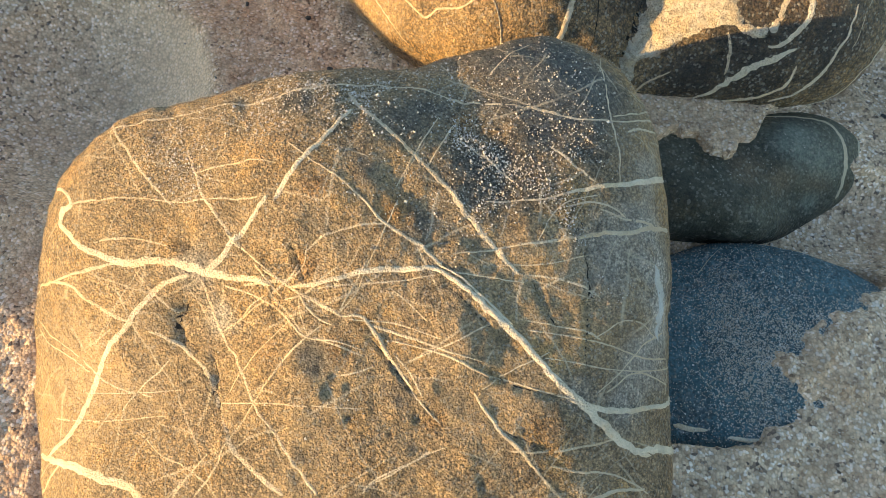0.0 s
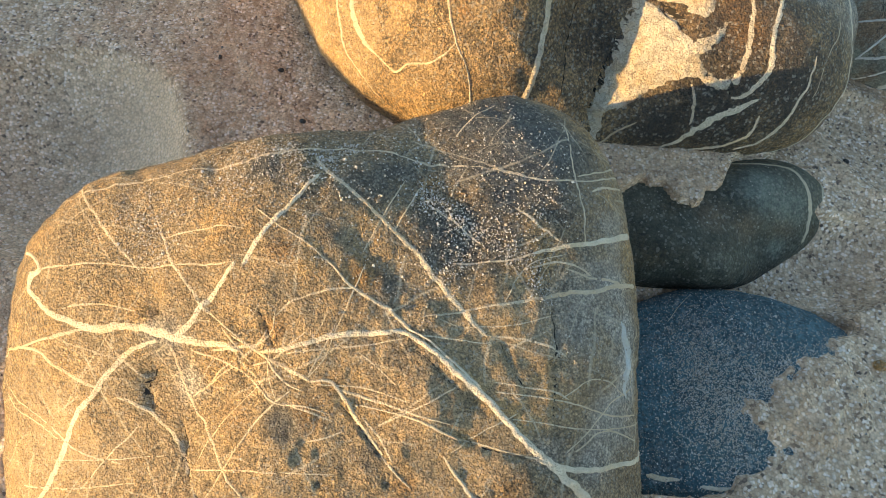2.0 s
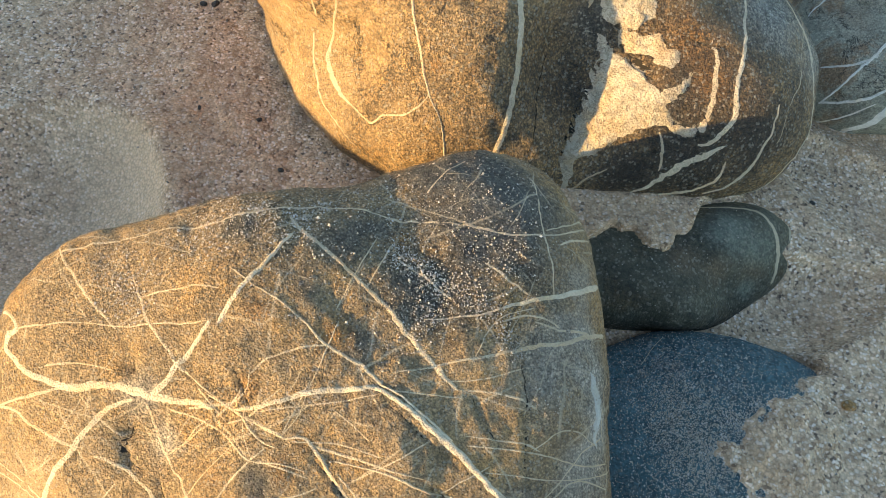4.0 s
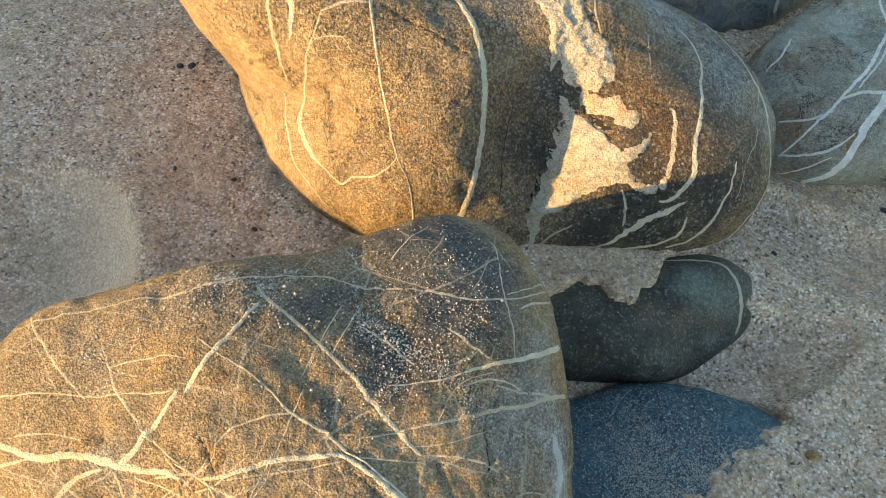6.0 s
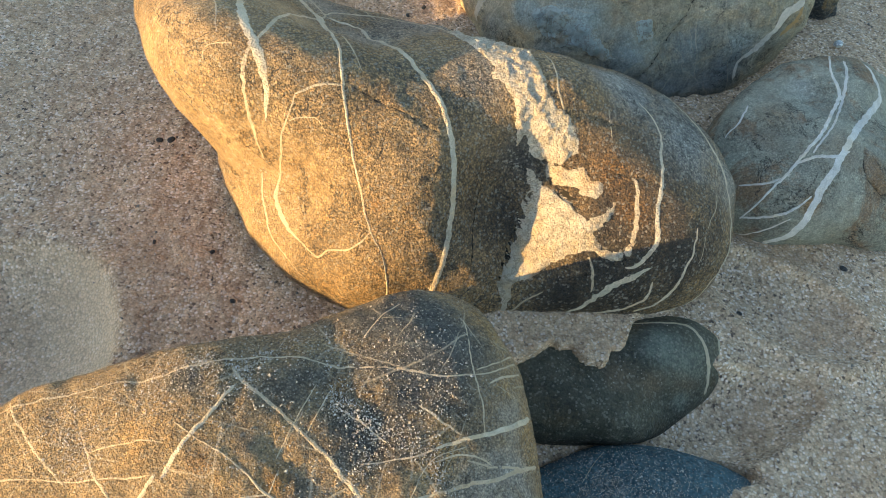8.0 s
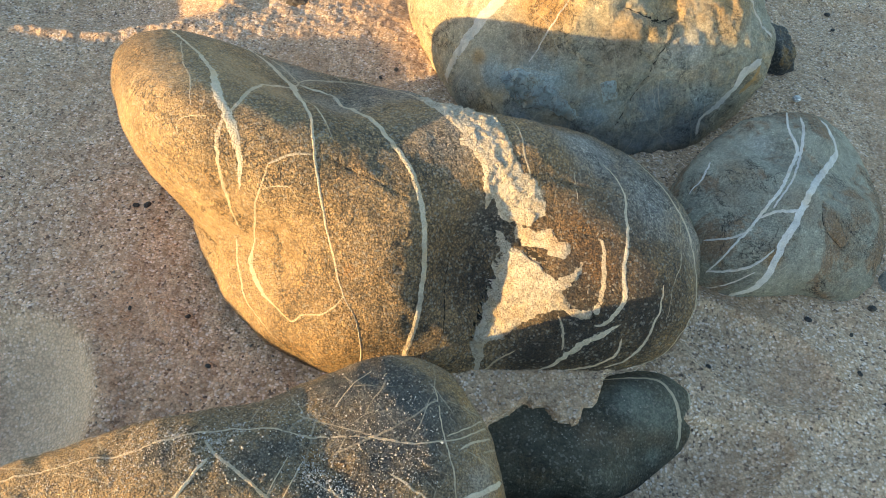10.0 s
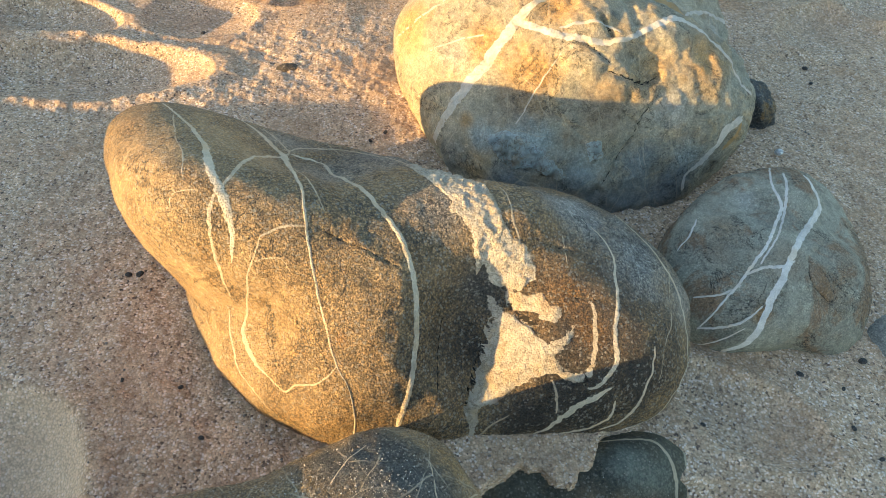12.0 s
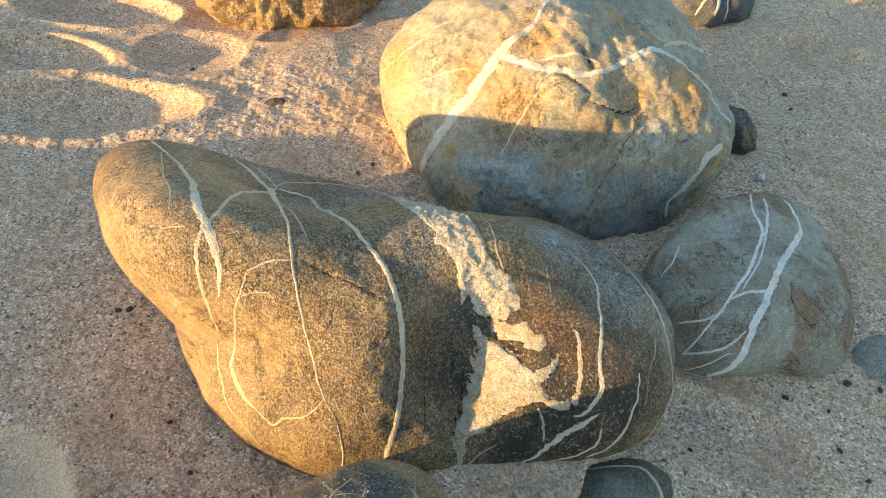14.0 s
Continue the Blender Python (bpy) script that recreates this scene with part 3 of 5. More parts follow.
broad = Stone((-0.0238, 0.0935, 0.0149), (0.1074, 0.1099, 0.0571), 4.06, (15.5, -5.7, 18.1),
    [0.022, 0.084, 0.09, 0.04, 0.043, 0.063, -0.091, 0.062, 0.203, 0.063, -0.011, -0.009, 0.021, -0.07, -0.179, -0.076, -0.078, 0.021, 0.084, -0.022, 0.033, -0.19, 0.173, 0.023, -0.035, 0.006, 0.076, 0.213, -0.042, -0.151, 0.048, -0.024, 0.143, 0.006, 0.058, 0.056, -0.007, -0.01, 0.002, -0.073, 0.042, -0, -0.001, 0.005], rough=0.0007, seed=11, dents=[(175, 44.5, 0.002, 0.005), (-164.4, 39.1, 0.0016, 0.006), (-67.8, 56.7, 0.0010, 0.008), (-110, 61.9, 0.0007, 0.008), (-176.2, 72.7, 0.0012, 0.004), (-58.7, 48.4, 0.0007, 0.009), (56.1, 54, 0.0015, 0.009), (77.1, 69.6, 0.0012, 0.008), (105.2, 71.1, 0.0009, 0.008), (-141.1, 36.8, 0.0015, 0.006), (-38.3, 40.6, 0.0015, 0.01), (7.7, 42.6, 0.001, 0.007), (52.8, 43.3, -0.0012, 0.012), (169.3, 66.5, -0.001, 0.01), (-123.6, 80.3, -0.0008, 0.009), (-33.2, 57.3, -0.001, 0.01), (-157.5, 25.7, -0.001, 0.012), (-110.5, 49.3, -0.001, 0.014), (-20.3, 31.7, -0.003, 0.028), (-4.3, 36.2, -0.0025, 0.024), (-39.6, 33.6, -0.002, 0.026), (-143.1, 26.8, 0.0013, 0.00096), (-128.5, 48.6, 0.0012, 0.00084), (-125.5, 39.0, 0.0015, 0.00108), (-111.9, 45.4, 0.001, 0.00084), (-88.7, 50.0, 0.0014, 0.00108), (-73.2, 46.5, 0.0012, 0.00096), (-62.7, 48.3, 0.0014, 0.0012), (-51.0, 57.8, 0.001, 0.00084), (174.8, 44.7, 0.0022, 0.0028)], chips=(420, 0.0006, 0.0008), grooves=[
        (1.3, 2.0, [(-169.2, 39.9), (-164.6, 36.4), (-158.9, 35.1), (-154.4, 36.8)]), (0.9, 1.3, [(-150.1, 39.1), (-140.9, 35.3), (-133.8, 34.7), (-123.6, 34.8)]),
        (0.8, 1.2, [(11.5, 43.7), (5.9, 42.7), (-0.4, 41.7), (-6.5, 40.5), (-12.9, 38.6), (-18.9, 36.1)]), (0.7, 0.9, [(1.0, 51.1), (-6.3, 48.2), (-10.1, 45.5)]),
        (0.8, 1.2, [(-33.5, 51.3), (-30.1, 43.3), (-26.5, 38.7)]), (0.8, 1.1, [(-41.8, 39.8), (-39.9, 36.7), (-37.4, 34.1)]),
        (0.8, 1.0, [(171.2, 71.5), (-176.5, 73.4), (-164.0, 73.9)]), (0.6, 0.7, [(-77.2, 70.4), (-66.8, 63.7), (-63.3, 58.3), (-59.8, 53.1)]),
        (0.7, 0.8, [(-9.1, 69.0), (-16.5, 60.9), (-20.4, 54.3), (-22.1, 49.3)])])
broad.thin = 0.9
# dark head, pale right edge: stains, with shade and sky light painted in
broad.look = dict(light=(0.42, 0.28, 0.143), dark=(0.31, 0.21, 0.115), warm=(0.54, 0.31, 0.11), grain=1350.0, speck=0.32, mottle=0.85, fissure=0.7, polish=[((-0.085, -0.03, 0.03), 0.045)], specular=0.34, rough=0.62, salt=0.12, web=0.3, strands=0.5, scarps=0.0016, lumps=0.003, stains=[((0.051, 0.067, 0.079), 0.034, DARK, 0.9), ((0.059, 0.054, 0.078), 0.022, DARK, 0.7), ((0.042, 0.036, 0.076), 0.024, DARK, 0.75), ((0.029, 0.033, 0.076), 0.02, DARK, 0.55), ((0.016, 0.053, 0.079), 0.014, DARK, 0.8), ((-0.004, 0.028, 0.080), 0.01, DARK, 0.6), ((0.016, 0.014, 0.074), 0.009, DARK, 0.65), ((-0.029, 0.048, 0.081), 0.009, DARK, 0.8), ((-0.011, -0.028, 0.058), 0.009, DARK, 0.55), ((0.016, -0.036, 0.057), 0.008, DARK, 0.6), ((0.075, 0.041, 0.073), 0.018, DARK, 0.3), ((-0.055, -0.003, 0.055), 0.012, WASHED_SKYLIT, 0.5), ((0.079, 0.015, 0.064), 0.026, SKYLIT_ASH, 0.5), ((-0.044, -0.016, 0.051), 0.01, WASHED_SKYLIT, 0.55), ((0.096, 0.001, 0.048), 0.012, WASHED_SKYLIT, 0.4), ((0.068, -0.028, 0.052), 0.009, WASHED_SKYLIT, 0.5), ((0.007, 0.015, 0.075), 0.01, RUST, 0.8), ((-0.017, 0.020, 0.078), 0.007, RUST, 0.6), ((0.026, 0.050, 0.079), 0.006, RUST, 0.8), ((0.058, -0.041, 0.051), 0.008, RUST, 0.75), ((-0.004, -0.025, 0.060), 0.008, RUST, 0.6), ((0.002, -0.016, 0.063), 0.006, RUST, 0.6), ((-0.018, -0.002, 0.067), 0.007, RUST, 0.6), ((0.027, -0.042, 0.054), 0.005, RUST, 0.7), ((-0.027, -0.026, 0.053), 0.009, RUST, 0.3), ((0.091, 0.028, 0.062), 0.014, WASHED_SKYLIT, 0.55), ((0.095, 0.015, 0.054), 0.014, WASHED_SKYLIT, 0.6), ((0.091, -0.014, 0.047), 0.016, WASHED_SKYLIT, 0.55), ((0.090, 0.046, 0.067), 0.012, WASHED_SKYLIT, 0.4), ((0.085, -0.029, 0.045), 0.012, WASHED_SKYLIT, 0.5), ((0.097, 0.002, 0.047), 0.014, WASHED_SKYLIT, 0.6), ((0.065, 0.069, 0.078), 0.03, DARK, 0.7), ((0.007, 0.046, 0.080), 0.014, DARK, 0.6), ((-0.028, 0.048, 0.081), 0.01, DARK, 0.7), ((-0.010, -0.028, 0.058), 0.008, DARK, 0.8), ((0.045, 0.083, 0.076), 0.026, DARK, 0.9), ((0.033, 0.078, 0.076), 0.02, DARK, 0.8), ((0.060, 0.079, 0.077), 0.02, DARK, 0.8), ((0.070, 0.062, 0.077), 0.02, DARK, 0.6)])
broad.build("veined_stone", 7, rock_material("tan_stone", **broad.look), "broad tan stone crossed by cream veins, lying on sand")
mark(broad, "v", 1, [(166.6, 20.8, 2.01), (168.1, 24.7, 1.94), (169.9, 25.7, 2.13), (171.1, 23.8, 2.59), (173, 23.2, 3.02), (175.1, 24.7, 2.97), (177.5, 26.7, 3.13), (179.6, 30, 3.46), (-179.2, 32.9, 4), (-179.7, 36.8, 3.54), (-179.4, 41, 3.87), (-177.8, 45.3, 4.19), (-175.7, 48.8, 3.77), (-172.2, 56, 2.95), (-170.1, 60.7, 2.36), (-164, 64.8, 1.8)])
mark(broad, "v", 2, [(-159.3, 70.2, 1.77), (-152.4, 76.9, 2.28), (-144.1, 82.9, 2.44), (-90.6, 87.7, 2.77), (-10, 84.4, 2.76), (-1.7, 77.6, 2.58), (1, 72.3, 2.24), (-4.7, 67.9, 2.59), (-9.8, 63.2, 2.93), (-13.4, 58.5, 3.46), (-16.4, 53.6, 3.82), (-18.6, 49.5, 3.49), (-21.1, 45, 3.17), (-22.9, 40.9, 3.37), (-23.9, 36.5, 3.77), (-24.6, 33, 4.35), (-25.4, 29.2, 4.77), (-25.5, 25.9, 4.47), (-24.9, 22.9, 3.78), (-23.6, 20, 2.31)])
mark(broad, "v", 3, [(4, 71.5, 1.04), (-1.8, 66.9, 1.04), (-7.9, 62.3, 1.21), (-11.8, 57.5, 1.39), (-15.1, 52.7, 1.22)])
mark(broad, "t", 4, [(130.1, 61.8, 0.54), (123.5, 68.1, 0.71), (113.8, 72.1, 0.88), (98.2, 76.5, 1.05), (63.8, 80.1, 1.56), (34.8, 78.2, 1.73), (18.6, 75.1, 1.9), (3.5, 70.9, 1.73)])
mark(broad, "v", 5, [(101.7, 59.8, 1.65), (110, 63, 1.99), (119.4, 65, 2.15), (130.9, 66, 2.32), (144.2, 65.9, 2.5), (151.5, 65.3, 1.97)])
mark(broad, "v", 6, [(151.7, 63.8, 1.98), (161, 61.7, 2.36), (168.1, 59.3, 2.37), (174, 56.2, 2.4), (-178.9, 51.8, 2.43), (-175.3, 47.6, 2.83)])
mark(broad, "t", 7, [(102.5, 55.6, 1.5), (97.9, 59.4, 1.83), (88.2, 62.6, 1.81), (75.9, 64.8, 1.97), (60.1, 66.2, 2.13), (47.7, 65.8, 2.12), (36.4, 65.1, 2.29), (26, 63.4, 2.1), (15.5, 60.6, 2.1), (6.1, 56.8, 1.93), (2.7, 54.6, 1.05)])
mark(broad, "t", 8, [(151.7, 43.9, 0.98), (156.7, 47, 1.53), (160.5, 48.9, 1.52), (164.1, 51.7, 1.69), (168.6, 54.4, 1.67), (173.1, 56.4, 1.66), (178.2, 60.4, 0.91), (-174.5, 64.5, 0.9), (-164.3, 68.3, 0.89)])
mark(broad, "t", 9, [(-177.7, 17.8, 1.09), (-177.9, 23.4, 1.48), (-178.8, 29, 1.43), (-179.4, 31.6, 1.01)])
mark(broad, "t", 10, [(-179.8, 4.2, 1.69), (-177.4, 18.7, 1.74), (-176, 21.9, 1.69), (-173.2, 23.6, 1.88), (-170.4, 25.4, 2.05), (-167.4, 27.8, 1.61), (-165.9, 29.7, 1)])
mark(broad, "v", 11, [(-175.6, 44, 1.34), (-173.9, 38.1, 1.95), (-170.7, 34.1, 2.17), (-167.3, 29.9, 2.4), (-164.2, 25.7, 2.43), (-161.7, 22.1, 2.67), (-159.2, 19.2, 2.7), (-156.4, 16.1, 2.95), (-153.7, 12.5, 2.78), (-151.8, 9, 2.62), (-151.3, 2.3, 2.29)])
mark(broad, "v", 12, [(-153.5, -1.9, 1.9), (-148.1, 5.8, 3.54), (-143.7, 10.6, 3.19), (-139.1, 13.8, 3.09), (-135.1, 15.9, 2.62), (-130.8, 17.6, 2.18)])
mark(broad, "h", 13, [(-148.4, 5, 2.01), (-147.5, 1.5, 2.06), (-147.6, -3.9, 1.91)])
mark(broad, "t", 14, [(153.3, 27.9, 1.3), (157, 33.2, 1.45), (160.9, 37.4, 1.61), (164, 40.7, 1.18), (166.1, 42.8, 0.78)])
mark(broad, "h", 15, [(170.6, 23.4, 1.08), (169.1, 28.5, 1.05), (167.7, 33.2, 1.02), (166.3, 37.9, 0.79), (165.2, 42.8, 0.78), (162.5, 49.7, 0.76), (157.8, 57.2, 0.74), (152.2, 63.4, 0.72)])
mark(broad, "h", 16, [(156.1, 46.3, 0.58), (150, 52.9, 0.75), (144.2, 58.3, 0.73), (138.7, 62.6, 0.54)])
mark(broad, "t", 17, [(-163.3, 30.9, 1.19), (-160, 33, 1.57), (-155.3, 34.7, 1.56), (-148.7, 35.4, 1.73), (-142.6, 35.1, 1.53), (-135, 34.6, 1.7), (-126.9, 34.7, 1.49), (-119.7, 34.1, 1.84), (-112.6, 33.7, 2), (-103.1, 32.3, 1.62)])
mark(broad, "t", 18, [(-174, 46.7, 1.14), (-165.7, 45.6, 1.52), (-157.4, 44.9, 1.51), (-147.8, 44.8, 1.5), (-138.5, 45, 1.3), (-125.3, 44, 1.28), (-114.2, 42.3, 1.08), (-103.2, 38.6, 1.43), (-94.8, 33.9, 1.43)])
mark(broad, "t", 19, [(-170.9, 51.4, 0.93), (-164.7, 57.8, 1.1), (-154.5, 62.9, 1.08), (-141.2, 65.3, 1.25), (-124.6, 65.8, 1.06), (-100.9, 68.9, 0.87), (-83.7, 67.6, 0.52)])
mark(broad, "t", 20, [(-173.9, 63.8, 0.9), (-164.3, 68.3, 1.6), (-151.9, 71.7, 1.59), (-136.7, 74.5, 1.75), (-116.5, 75.6, 1.92), (-106.5, 75.5, 1.39)])
mark(broad, "h", 21, [(-169, 56.9, 1.1), (-166.4, 65.2, 1.44), (-166, 71.7, 1.06), (-173.5, 74.5, 0.88), (166.5, 75.7, 0.53)])
mark(broad, "h", 22, [(-159.5, 73.5, 0.88), (-144.1, 70.2, 0.71), (-123.8, 66.7, 0.7)])
mark(broad, "t", 23, [(-108.8, 75.2, 1.04), (-84.2, 76.2, 1.55), (-76.1, 73.4, 1.9), (-70.6, 70.1, 2.07), (-67.6, 65.4, 2.06), (-63.8, 61.2, 1.89), (-61.4, 56.5, 1.38), (-59.6, 51.9, 1.21), (-56.2, 46.2, 0.87)])
mark(broad, "t", 24, [(-73.3, 73.7, 1.55), (-57.2, 70.1, 1.37), (-49, 66.8, 1.2), (-37.5, 58.5, 0.86), (-32.1, 52.9, 0.52)])
mark(broad, "t", 25, [(-62.9, 68.9, 0.69), (-48.9, 64.3, 0.86), (-40.3, 58.9, 1.2), (-35.1, 51.2, 1.21), (-30.8, 45.8, 0.87), (-27.4, 40.6, 0.88), (-24.5, 35.8, 0.9)])
mark(broad, "t", 26, [(-41.4, 48.9, 0.86), (-42.6, 42.9, 1.91), (-42.5, 39.5, 2.28), (-42, 36.7, 2.11), (-41.9, 33, 1.6), (-41.7, 29.1, 1.44), (-41.2, 25.5, 1.28)])
mark(broad, "v", 27, [(26.3, 47.4, 1.46), (25.6, 43.2, 2.04), (25, 38.9, 2.46), (25, 34.8, 2.91), (27.1, 26.2, 3.74)])
mark(broad, "h", 28, [(33, 60.3, 0.71), (28.5, 54.6, 0.89), (26.6, 51, 1.08), (26.1, 47.2, 1.27)])
mark(broad, "t", 29, [(11.6, 68.9, 0.69), (12.5, 61.7, 1.05), (13.3, 55.1, 1.23), (13.6, 50.1, 1.43), (14.4, 45.4, 1.81), (15, 41, 2.21), (15.2, 37.2, 2.26), (16.5, 32.9, 2.51), (18, 25.3, 2.45)])
mark(broad, "h", 30, [(146.8, 36.9, 0.82), (136.3, 44.9, 1.18), (127.2, 50.5, 1.34), (115.7, 53.3, 1.51), (101.6, 53.7, 1.33), (89.3, 52.9, 1.14), (76.9, 52.1, 0.95), (64.9, 50.8, 1.13), (55.1, 48.3, 1.13), (48, 45.9, 1.13), (41, 42.4, 0.95), (37, 37.2, 0.98), (37, 27.8, 1.05)])
mark(broad, "h", 31, [(157.1, 22.1, 0.9), (154.3, 29.2, 1.29), (150.3, 33.8, 1.46), (145.8, 37.5, 1.23)])
mark(broad, "h", 32, [(48.8, 35.1, 0.82), (41.6, 38, 0.98), (34.9, 38.9, 0.96), (29.2, 39.1, 0.76), (24.6, 39, 0.57)])
mark(broad, "h", 33, [(38.4, 38.2, 0.78), (38, 34.4, 1), (38.5, 28, 1.27)])
mark(broad, "t", 34, [(34.6, 37.1, 0.97), (34.8, 34.4, 1.59), (35, 27.4, 1.05)])
mark(broad, "h", 35, [(3.2, 53.2, 0.88), (2.7, 47.7, 1.07), (1.1, 42.1, 1.08), (-0.4, 40.1, 0.73)])
mark(broad, "h", 36, [(-11.9, 50.5, 0.7), (-10.1, 44.3, 0.89), (-8.9, 39, 1.09), (-9.5, 37.3, 0.73)])
mark(broad, "h", 37, [(-14.7, 49.5, 0.7), (-11.3, 41.5, 0.9), (-9.7, 35.2, 0.73), (-9.1, 29.7, 0.94), (-5.8, 21.7, 0.99)])
mark(broad, "h", 38, [(-19.8, 44.3, 0.53), (-16.9, 39.2, 0.72), (-14.8, 34.3, 0.73), (-11.2, 27.7, 0.76), (-5.7, 18, 0.81)])
mark(broad, "v", 39, [(-25.2, 36.6, 1.79), (-22.9, 31.7, 2.92), (-20.5, 28.3, 2.79), (-17, 24, 2.48), (-10, 13.4, 2.91)])
mark(broad, "v", 40, [(-25.2, 23.2, 2.26), (-22, 19.3, 3.69), (-18.5, 11.5, 4.13)])
mark(broad, "h", 41, [(20.7, 42.4, 0.74), (18.4, 38.6, 1.12), (17.2, 34.3, 1.34), (17.2, 30.7, 1.38)])
mark(broad, "h", 42, [(22.7, 47.3, 0.91), (22.7, 44.2, 1.1), (20.9, 40.7, 0.93), (18.2, 37.7, 0.94)])
mark(broad, "h", 43, [(67, 74.1, 0.7), (64.4, 78.4, 0.87), (51.5, 85.6, 0.87), (-26.6, 88.7, 0.69), (-96.4, 82.2, 0.69), (-109.9, 75.8, 0.7)])
mark(broad, "h", 44, [(70.3, 56, 0.55), (70.9, 62.7, 0.9), (72.8, 72.5, 0.7)])
mark(broad, "h", 45, [(173.9, 75.7, 0.7), (155.7, 78.5, 1.05), (126.9, 81.4, 1.04), (89.8, 81.7, 1.04), (63.8, 79.9, 0.87)])
mark(broad, "t", 46, [(-39.1, 31.5, 0.89), (-35.2, 27.8, 1.27), (-31.7, 24.6, 1.11), (-29.6, 20.5, 0.95), (-28.9, 17.2, 0.78)])
mark(broad, "t", 47, [(-40.4, 25, 1.65), (-35.5, 23.1, 1.67), (-31.2, 20.6, 1.51), (-28.7, 18.1, 1.16)])
mark(broad, "h", 48, [(-43.8, 36.7, 0.88), (-36.8, 33.1, 1.07), (-31.4, 30.5, 1.09), (-26, 27.3, 0.92)])
mark(broad, "h", 49, [(-174.7, 7.4, 0.7), (-167, 14.3, 0.87), (-161.7, 17, 1.06), (-153.3, 20.6, 0.82), (-148.3, 24.3, 0.6)])
mark(broad, "h", 50, [(-156, 6.4, 0.9), (-151.8, 12.4, 0.85), (-148.6, 16.7, 0.83), (-142.1, 25.2, 0.59)])
mark(broad, "h", 51, [(-156.8, 14.4, 0.64), (-150.9, 22.7, 0.6), (-143.2, 32.3, 0.58)])
mark(broad, "t", 52, [(-122.4, 23.7, 1.14), (-122.2, 26.9, 1.32), (-122.5, 29.9, 1.12), (-123.6, 32.9, 0.93), (-123.9, 36.8, 0.74), (-124.6, 43.5, 0.91), (-125.4, 51.1, 0.9), (-125.5, 58.7, 1.07), (-123.5, 65.2, 1.06), (-118.6, 71.3, 0.7)])
mark(broad, "h", 53, [(-143.9, 18.9, 0.61), (-136.3, 21.7, 0.59), (-126, 25.4, 0.76), (-119.6, 26.3, 0.56)])
mark(broad, "h", 54, [(-83.2, 35.5, 0.88), (-80, 37.8, 0.88), (-69.8, 40.4, 0.7), (-57.4, 41.8, 0.52)])
mark(broad, "h", 55, [(12.1, 53, 0.53), (23.7, 47.6, 0.73), (23.8, 42.4, 0.56)])
mark(broad, "h", 56, [(-20.3, 33.5, 0.73), (-13.5, 31.4, 0.74), (-6.5, 29.6, 0.94), (-1.8, 24.6, 0.98)])
mark(broad, "p", 57, [(9.8, 31.1, 3.09), (4.8, 28.5, 5.83), (0.6, 27.5, 5.43), (-4.2, 26, 2.71)])
mark(broad, "h", 58, [(10.6, 24.2, 0.81), (1.3, 25.6, 0.98), (-4.1, 21.9, 0.99), (-12.5, 20.3, 0.79)])
mark(broad, "h", 59, [(-135.1, 38.2, 0.56), (-137.6, 45.9, 0.74), (-138.8, 55.7, 0.54), (-140.2, 67.1, 0.53)])
mark(broad, "h", 65, [(176.8, 28.9, 0.82), (176, 32.3, 1.01), (175.4, 36.1, 0.99), (176.3, 41, 0.78)])
mark(broad, "h", 66, [(-177.7, 33.8, 0.8), (-174, 35, 0.99), (-167.8, 36.7, 0.97), (-164.5, 37.5, 0.78)])
mark(broad, "h", 67, [(-177.6, 61.9, 0.72), (-163.9, 65.2, 0.9), (-154.2, 66.6, 0.71)])
mark(broad, "h", 68, [(-159.8, 64.1, 1.08), (-163.8, 69, 1.25), (-170.7, 72.4, 0.88), (177.2, 73.6, 0.71)])
mark(broad, "h", 69, [(-153.5, 66.5, 0.71), (-149.5, 73.1, 1.06), (-154, 77.9, 0.88), (-168.6, 83.9, 0.52)])
mark(broad, "h", 70, [(-155.2, 45.8, 0.75), (-156.5, 53.5, 0.92), (-158.5, 62.3, 0.72)])
mark(broad, "t", 71, [(-153.1, 71.5, 1.06), (-138.1, 71.7, 1.23), (-126.2, 71.8, 1.05), (-109.1, 72.4, 0.7)])
mark(broad, "h", 72, [(-147.7, 76.3, 0.7), (-114.4, 83.7, 0.87), (-22.6, 80.5, 0.86), (-3.6, 71.7, 0.69)])
mark(broad, "h", 73, [(-110.7, 76.2, 0.7), (-103.4, 84.9, 0.87), (48.1, 88.2, 0.69)])
mark(broad, "h", 74, [(-35.5, 80.6, 0.69), (-34.2, 75, 0.69), (-34.9, 67.8, 0.69)])
mark(broad, "h", 75, [(0.2, 68.7, 0.86), (0.1, 62.1, 0.87), (0.3, 53.2, 0.7)])
mark(broad, "h", 76, [(-99.1, 75.2, 0.69), (-53.9, 72.3, 0.86), (-36.7, 62.4, 0.69)])
mark(broad, "h", 77, [(-57.7, 62.1, 0.86), (-36.7, 60.9, 0.86), (-17.9, 56.5, 0.69)])
mark(broad, "h", 78, [(-118.1, 67.1, 0.88), (-99.9, 67.8, 1.04), (-81.8, 65.8, 0.69)])
mark(broad, "h", 79, [(-62.8, 64.8, 0.86), (-59, 59.6, 1.03), (-58.2, 53, 0.86)])
mark(broad, "h", 80, [(-98.9, 59.7, 0.87), (-86.6, 61.7, 0.87), (-76.4, 63.1, 0.69)])
mark(broad, "h", 81, [(64.7, 45.2, 0.78), (63.9, 40.7, 1), (62.2, 36.6, 0.82)])
mark(broad, "h", 82, [(64.6, 55.8, 0.92), (63.4, 61.7, 0.9), (62.3, 66.5, 0.89)])
mark(broad, "h", 83, [(58.9, 57.8, 0.73), (44.6, 56.4, 0.9), (34.8, 54.4, 0.72)])
